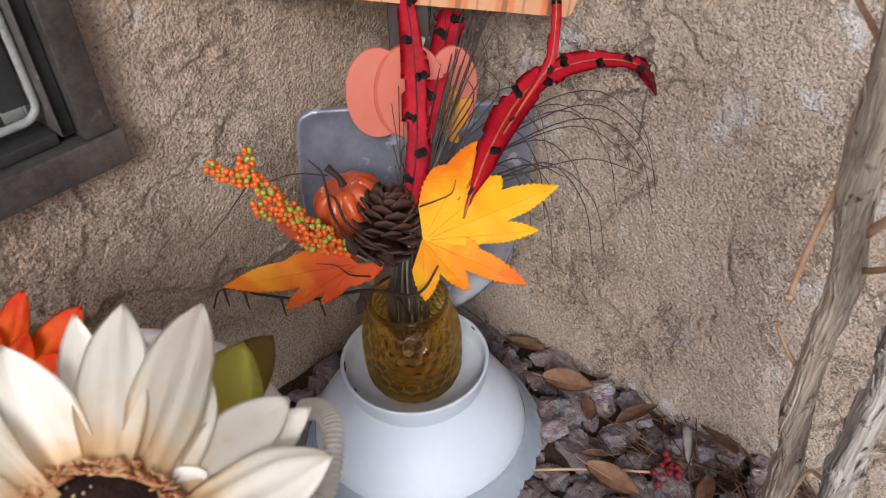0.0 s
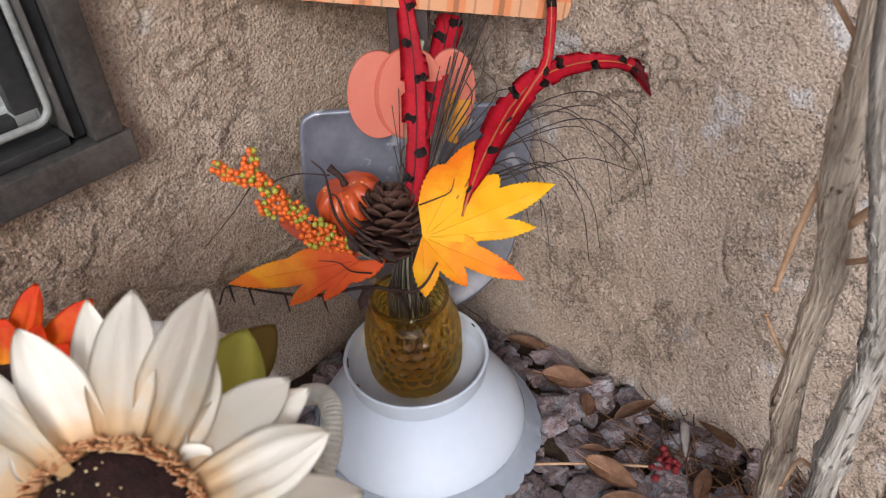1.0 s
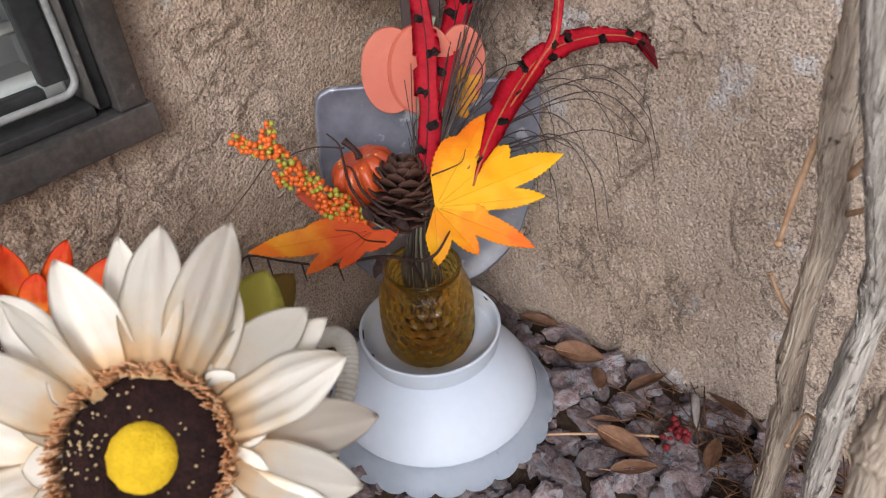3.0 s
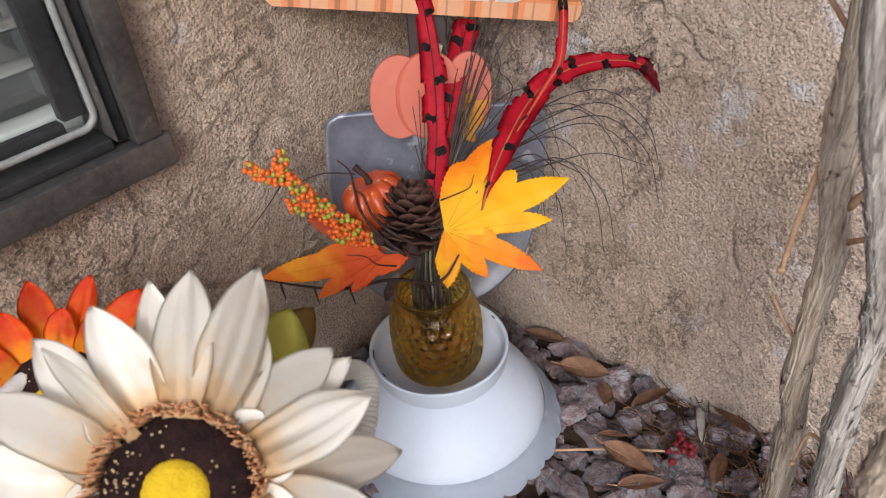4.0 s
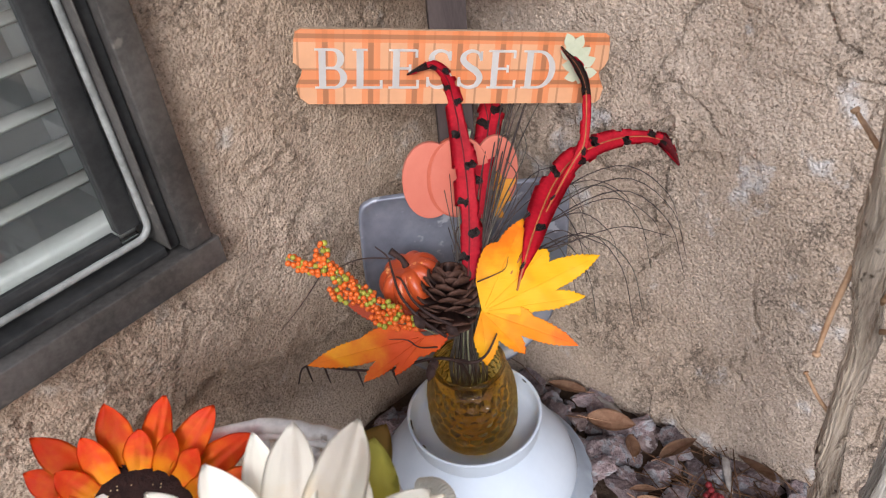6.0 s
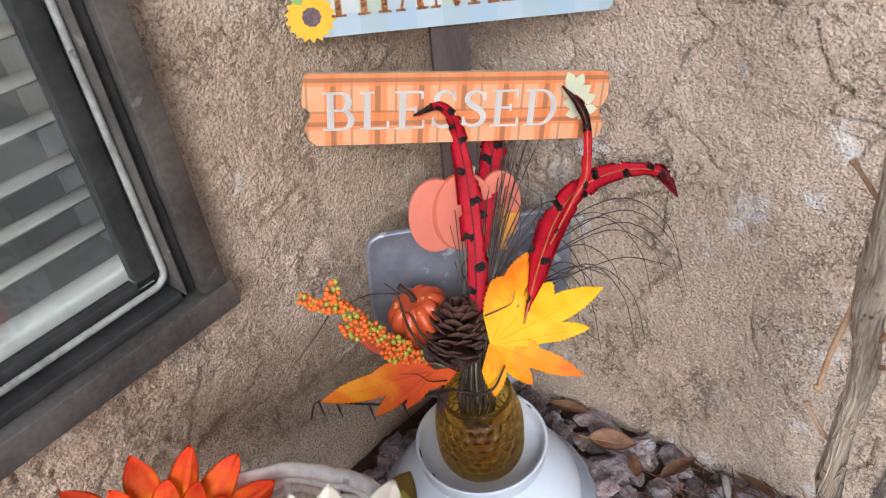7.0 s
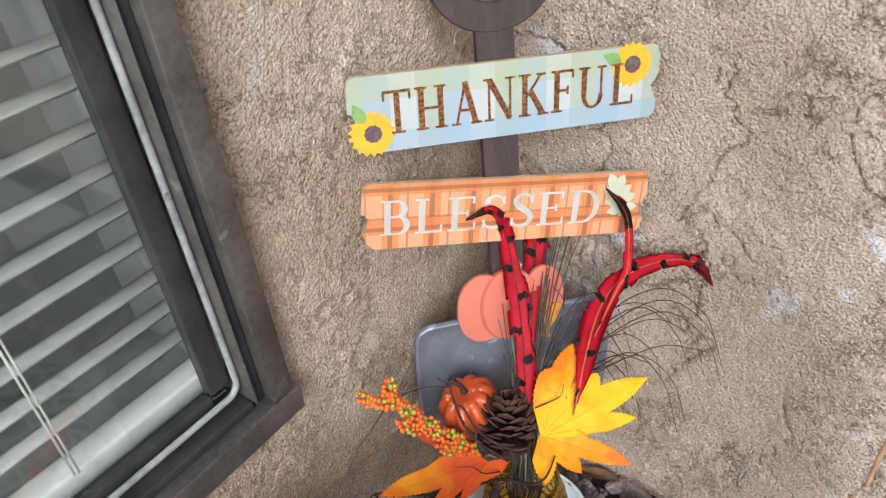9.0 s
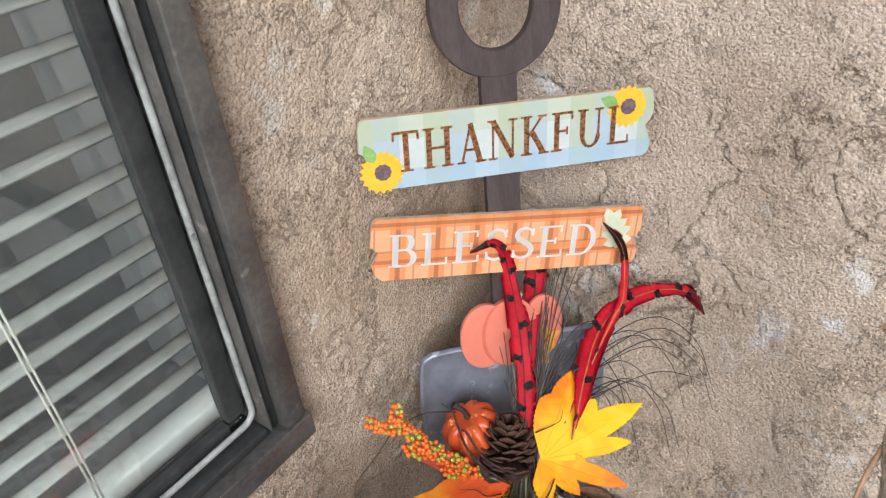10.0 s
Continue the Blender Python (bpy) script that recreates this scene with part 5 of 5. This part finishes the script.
def basket():
    s = thing("wicker_basket", pose(0.078, 0.378, 0.02), "white painted wicker basket holding large cloth flowers", "basket")
    top, bot, h = 0.122, 0.085, 0.378

    def hoop(name, z, r, thick, wave, seed):
        b = bmesh.new()
        rng = random.Random(seed)
        n = 72
        tube(b, [((r + wave * math.sin(k * 2 * math.pi / 6) + rng.uniform(-0.001, 0.001)) * math.cos(2 * math.pi * k / n), (r + wave * math.sin(k * 2 * math.pi / 6)) * math.sin(2 * math.pi * k / n), z + rng.uniform(-0.001, 0.001)) for k in range(n + 1)], thick, 8, 0.08, seed)
        part(name, b, M_WICKER, s)

    hoop("rim", h, top, 0.0062, 0.0008, 1)
    hoop("rim", h - 0.009, top - 0.002, 0.0045, 0.001, 2)
    for i in range(16):
        z = h - 0.024 - 0.0215 * i
        hoop("weaver", z, bot + (top - bot) * z / h, 0.0032, 0.003 * (-1) ** i, 10 + i)
    for k in range(18):
        a = 2 * math.pi * k / 18
        b = bmesh.new()
        tube(b, [(bot * math.cos(a), bot * math.sin(a), 0.0), (top * math.cos(a), top * math.sin(a), h)], 0.0036, 7, 0.08, k)
        part("stake", b, M_WICKER, s)
    b = bmesh.new()
    lathe(b, [(0.0, 0.0), (bot, 0.0), (bot, 0.006), (0.0, 0.006)], 32)
    part("base", b, M_WICKER, s)
    # wrapped handle
    line = smooth_line([(0.045, -0.105, 0.300), (0.0281, -0.1477, 0.369), (0.0467, -0.1389, 0.3736), (0.0621, -0.1315, 0.3799), (0.082, -0.1225, 0.3916), (0.0994, -0.1145, 0.4032), (0.1117, -0.103, 0.4122), (0.115, -0.091, 0.4131), (0.1112, -0.0787, 0.4075)], 240)
    b = bmesh.new()
    tube(b, line, [0.0050 + 0.0014 * abs(math.sin(i * math.pi / 4)) for i in range(240)], 12)
    part("handle", b, M_ROPE, s, "handle wrapped in cream cord")


basket()


# ---- bare vine stems by the side wall ----
def vine(label, pts, radii, mat, stubs, seed):
    v = thing("vine_stem", pose(0, 0, 0), label, "branch", "bare vine stems")
    b = bmesh.new()
    n = 160
    line = smooth_line(pts, n)
    rng = random.Random(seed)
    rad = np.interp(np.linspace(0, 1, n), np.linspace(0, 1, len(radii)), radii) * 0.76
    rad = [r * (1 + 0.05 * math.sin(i * 0.35 + seed) + 0.22 * max(0, math.sin(i * 0.16 + seed * 0.7)) ** 14 + rng.uniform(-0.015, 0.015)) for i, r in enumerate(rad)]
    tube(b, line, rad, 56, 0.12, seed)
    part("trunk", b, mat, v)
    b = bmesh.new()
    for _ in range(150):
        i, a = rng.randrange(4, n - 6), rng.uniform(0, 6.283)
        d = Vector(line[i + 1] - line[i]).normalized()
        u = d.cross(Vector((0.4, 0.9, 0.1))).normalized()
        out = u * math.cos(a) + d.cross(u) * math.sin(a)
        side = out.cross(d)
        c, long, wide = Vector(line[i]) + out * rad[i] * 0.98, rng.uniform(0.006, 0.026), rng.uniform(0.0007, 0.0022)
        curl = rng.uniform(0.0, 0.0035)
        rows = [[b.verts.new(c + d * long * (t - 0.5) + side * (q * wide * (1 - 0.6 * t) + 0.002 * t * math.sin(a * 5)) + out * (0.0008 + curl * t * t - 0.0012 * (t < 0.1) - h)) for q in (-1, 1) for h in (0.0, 0.0007)] for t in (0.0, 0.35, 0.7, 1.0)]
        for p, q in zip(rows, rows[1:]):
            for x, y in ((0, 2), (2, 3), (3, 1), (1, 0)):
                b.faces.new((p[x], q[x], q[y], p[y]))
        b.faces.new([rows[0][k] for k in (0, 2, 3, 1)])
        b.faces.new([rows[-1][k] for k in (1, 3, 2, 0)])
    bmesh.ops.recalc_face_normals(b, faces=b.faces)
    tagged(part("loose_bark", b, mat, v, "", False), "loose stringy bark flakes", kind="stuff")
    for st, r in stubs:
        b = bmesh.new()
        l2 = smooth_line(st, 10)
        tube(b, l2, list(np.linspace(r * 1.1, r * 0.8, 10)), 8, 0.08, seed)
        tube(b, [l2[-1] - (l2[-1] - l2[-2]) * 0.2, l2[-1], l2[-1] + (l2[-1] - l2[-2]) * 0.25], [r * 0.9, r * 1.5, r * 1.2], 8, 0.1, seed)
        part("shoot", b, M_SHOOT, v, "thin dry side shoot")


vine("pale brown bare vine stem with peeling bark and knots", [(0.515, 0.088, 0.0), (0.5119, 0.0931, 0.077), (0.5108, 0.0942, 0.115), (0.5087, 0.0963, 0.173), (0.5065, 0.0985, 0.2246), (0.500, 0.105, 0.2725), (0.4986, 0.1064, 0.316), (0.4972, 0.1078, 0.3553), (0.4984, 0.1066, 0.3984), (0.4974, 0.1076, 0.4249), (0.4899, 0.1151, 0.4716), (0.4848, 0.1202, 0.5131), (0.4842, 0.1208, 0.5501), (0.482, 0.123, 0.5837), (0.474, 0.131, 0.70), (0.47, 0.14, 0.95), (0.46, 0.15, 1.25)],
     [0.016, 0.0155, 0.015, 0.0145, 0.0135, 0.014, 0.0125, 0.0105, 0.0125, 0.0135, 0.0135, 0.014, 0.0135, 0.013, 0.012, 0.011, 0.010], M_VINE,
     [([(0.5005, 0.112, 0.318), (0.506, 0.128, 0.330), (0.512, 0.142, 0.345)], 0.0017), ([(0.488, 0.128, 0.487), (0.488, 0.133, 0.44), (0.486, 0.135, 0.395)], 0.0024), ([(0.508, 0.100, 0.205), (0.509, 0.112, 0.204)], 0.0018),
      ([(0.492, 0.105, 0.46), (0.482, 0.090, 0.49), (0.474, 0.080, 0.505)], 0.003), ([(0.495, 0.10, 0.43), (0.48, 0.085, 0.45), (0.47, 0.075, 0.47)], 0.0022)], 3)
vine("greyish weathered bare vine stem with stringy bark", [(0.478, 0.046, 0.0), (0.475, 0.048, 0.10), (0.4716, 0.0514, 0.1718), (0.4657, 0.0573, 0.2485), (0.4631, 0.0599, 0.3015), (0.4626, 0.0604, 0.3525), (0.4625, 0.0600, 0.3875), (0.4569, 0.0661, 0.4368), (0.440, 0.083, 0.515), (0.4258, 0.0972, 0.5857), (0.40, 0.12, 0.75), (0.38, 0.13, 1.1)],
     [0.013, 0.0135, 0.0135, 0.0135, 0.013, 0.012, 0.0115, 0.0115, 0.011, 0.011, 0.0095, 0.009], M_VINE_GREY,
     [([(0.466, 0.068, 0.262), (0.476, 0.080, 0.25), (0.480, 0.085, 0.205)], 0.0016), ([(0.463, 0.060, 0.345), (0.474, 0.065, 0.36)], 0.0018), ([(0.4877, 0.0982, 0.5391), (0.4936, 0.1291, 0.5735), (0.5071, 0.1560, 0.5959)], 0.0022)], 8)
vine("pale close vine stem stripped of bark", [(0.300, -0.010, 0.0), (0.292, 0.004, 0.25), (0.2806, 0.0130, 0.4264), (0.2751, 0.0170, 0.4853), (0.276, 0.000, 0.56), (0.30, -0.06, 0.72), (0.34, -0.16, 0.95)], [0.017, 0.016, 0.0145, 0.0135, 0.012, 0.011, 0.010], M_VINE, [], 14)


# ---- lava gravel, dry leaves and needles ----
def chip_mesh(seed):
    """A broken volcanic stone: flat broken sides, pitted and knobbly."""
    rng = random.Random(seed)
    b = bmesh.new()
    bmesh.ops.create_icosphere(b, subdivisions=4, radius=1.0)
    off = Vector((seed * 3.1, seed * 1.7, 0))
    cuts = [(Vector((rng.gauss(0, 1), rng.gauss(0, 1), rng.gauss(0, 0.7))).normalized(), rng.uniform(0.55, 0.85)) for _ in range(9)]
    for v in b.verts:
        n = v.co.normalized()
        r = 1 + 0.30 * noise.noise(n * 1.3 + off)
        for d, reach in cuts:
            if n.dot(d) > 0.05:
                r = min(r, reach / n.dot(d))
        r += 0.13 * noise.noise(n * 3.6 + off) + 0.11 * noise.noise(n * 8 + off) + 0.09 * noise.noise(n * 17 + off)
        v.co = Vector((n.x * r * 1.15, n.y * r, n.z * r * 0.62))
    return mesh_of("lava_stone", b, M_STONE, False)


def free(x, y):
    return (Vector((x, y)) - Vector((AXIS.x, AXIS.y))).length > 0.108 and x < 0.645 and y < 0.640 and (Vector((x, y)) - Vector((0.078, 0.378))).length > 0.10


CHIPS = [chip_mesh(i + 1) for i in range(14)]
rng = random.Random(77)
count = 0
while count < 300:
    x, y = rng.uniform(0.30, 0.66), rng.uniform(-0.02, 0.63)
    if not free(x, y) or x + y < 0.45:
        continue
    size = rng.choice((0.010, 0.012, 0.014, 0.017, 0.020, 0.024))
    o = new("lava_stone", CHIPS[rng.randrange(14)])
    o.parent = ground
    o.matrix_basis = pose(x, y, ground_z(x, y) + size * 0.22 + rng.uniform(0, 0.006), rng.uniform(-28, 28), rng.uniform(-28, 28), rng.uniform(0, 360)) @ Matrix.Diagonal((size * rng.uniform(0.9, 1.4), size * rng.uniform(0.75, 1.1), size * rng.uniform(0.8, 1.3), 1))
    count += 1

bm = bmesh.new()
for i in range(700):
    x, y = rng.uniform(-0.5, 0.66), rng.uniform(-0.5, 0.63)
    if not free(x, y):
        continue
    s = rng.uniform(0.006, 0.020)
    m = pose(x, y, ground_z(x, y) + s * 0.2, rng.uniform(-30, 30), rng.uniform(-30, 30), rng.uniform(0, 360)) @ Matrix.Diagonal((s * 1.3, s, s * 0.45, 1))
    got = bmesh.ops.create_icosphere(bm, subdivisions=1, radius=1.0, matrix=m)
    for v in got["verts"]:
        v.co += Vector((rng.uniform(-1, 1), rng.uniform(-1, 1), rng.uniform(-1, 1))) * s * 0.22
tagged(part("lava_gravel", bm, M_GRAVEL, smooth=False), "loose purplish grey lava gravel over the bed", "gravel", kind="stuff")

bm = bmesh.new()
for i in range(400):
    x = rng.uniform(0.54, 0.66) if i < 330 else rng.uniform(0.25, 0.66)
    y = rng.uniform(-0.12, 0.26) if i < 330 else rng.uniform(0.0, 0.62)
    if not free(x, y):
        continue
    a, ln_ = rng.gauss(1.2, 0.8), rng.uniform(0.03, 0.085)
    z = ground_z(x, y) + rng.uniform(0.004, 0.020)
    d = Vector((math.cos(a), math.sin(a), rng.uniform(-0.12, 0.12))) * ln_
    p0 = Vector((x, y, z))
    p1 = p0 + d
    p1.x, p1.y = min(p1.x, 0.662), min(p1.y, 0.63)
    mid = (p0 + p1) / 2 + Vector((rng.uniform(-1, 1), rng.uniform(-1, 1), rng.uniform(0, 1))) * 0.006
    tube(bm, [p0, mid, p1], [0.0008, 0.0009, 0.0006], 4)
tagged(part("pine_needles", bm, M_NEEDLE), "scattered dry brown pine needles on the gravel", "pine needles", kind="stuff")


def dry_leaf(x, y, turn, length, width, label, lift=0.012, tip=8, roll=0):
    b = bmesh.new()
    rows = []
    for i in range(13):
        t = i / 12
        w = width / 2 * math.sin(math.pi * (0.03 + 0.97 * t) ** 0.9) ** 0.8
        rows.append([b.verts.new((length * (t - 0.5), w * s, 0.35 * w * abs(s) + 0.10 * length * (t - 0.5) ** 2 - 0.0015 * math.exp(-(s * 4) ** 2))) for s in np.linspace(-1, 1, 7)])
    for p, q in zip(rows, rows[1:]):
        for k in range(6):
            b.faces.new((p[k], q[k], q[k + 1], p[k + 1]))
    bmesh.ops.solidify(b, geom=b.faces[:], thickness=0.0005)
    tube(b, [(-length * 0.5 - 0.012, 0, 0.004), (-length * 0.5, 0, 0.0005), (0, 0, -0.0005)], [0.0008, 0.0008, 0.0005], 5)
    ob = part("dry_leaf", b, M_DRYLEAF)
    ob.matrix_world = pose(x, y, ground_z(x, y) + lift + 0.008, roll, tip, turn)
    tagged(ob, label, "leaf", "fallen leaves on the gravel")


dry_leaf(0.600, 0.366, -62, 0.066, 0.032, "tan curled dry leaf lying on the gravel", 0.022, 6, 14)
dry_leaf(0.608, 0.273, -30, 0.055, 0.026, "tan curled dry leaf lying on lava stones", 0.020, -10, -20)
dry_leaf(0.509, 0.248, -85, 0.066, 0.028, "pinkish brown dry leaf lying on the gravel", 0.022, 4, 10)
dry_leaf(0.488, 0.220, -50, 0.052, 0.022, "pinkish brown dry leaf lying on the gravel", 0.021, -6, -8)
dry_leaf(0.632, 0.184, 60, 0.064, 0.032, "dark brown dry leaf leaning among needles", 0.024, 20, 30)
dry_leaf(0.580, 0.325, 30, 0.045, 0.022, "tan broken dry leaf on the gravel", 0.020, 12, 24)
dry_leaf(0.632, 0.455, 100, 0.060, 0.022, "brown dry leaf against the wall's foot", 0.016, 5, 0)
dry_leaf(0.526, 0.282, 130, 0.034, 0.014, "small greenish brown dry leaf on the gravel", 0.020, -8, 14)
dry_leaf(0.565, 0.165, 15, 0.055, 0.020, "dark dry leaf half under needles", 0.018, 8, -20)


def small_pieces():
    b = bmesh.new()
    tube(b, smooth_line([(0.636, 0.222, 0.030), (0.624, 0.217, 0.034), (0.604, 0.205, 0.030), (0.590, 0.196, 0.030)], 12), [0.002, 0.004, 0.005, 0.0055, 0.005, 0.0055, 0.005, 0.004, 0.0045, 0.004, 0.003, 0.002], 8, 0.25, 3)
    tagged(part("wood_splinter", b, M_PALE_CHIP), "pale bleached splinter of wood on the gravel", "wood chip")
    b = bmesh.new()
    tube(b, smooth_line([(0.640, 0.420, 0.012), (0.634, 0.395, 0.018), (0.632, 0.365, 0.014)], 10), [0.004, 0.008, 0.010, 0.011, 0.010, 0.011, 0.010, 0.009, 0.007, 0.004], 8, 0.2, 6)
    tagged(part("wood_splinter", b, M_PALE_CHIP), "pale flat bark piece by the wall", "wood chip")
    b = bmesh.new()
    tube(b, smooth_line([(0.455, 0.337, 0.040), (0.480, 0.307, 0.042), (0.520, 0.262, 0.038), (0.552, 0.222, 0.034)], 20), 0.0015, 6, 0.1, 2)
    tagged(part("reed_stalk", b, M_SHOOT), "long thin orange-brown stalk lying on the gravel", "twig")
    cl = thing("berry_cluster", pose(0.564, 0.209, 0.030), "dried dark red berries dropped on the gravel", "berries")
    r2 = random.Random(9)
    b = bmesh.new()
    bmesh.ops.create_icosphere(b, subdivisions=2, radius=0.0042)
    me = mesh_of("berry", b, M_REDBERRY)
    for i in range(22):
        o = new("berry", me)
        o.parent = cl
        o.location = (r2.gauss(0, 0.012), r2.gauss(0, 0.012), r2.uniform(0.006, 0.016))


small_pieces()
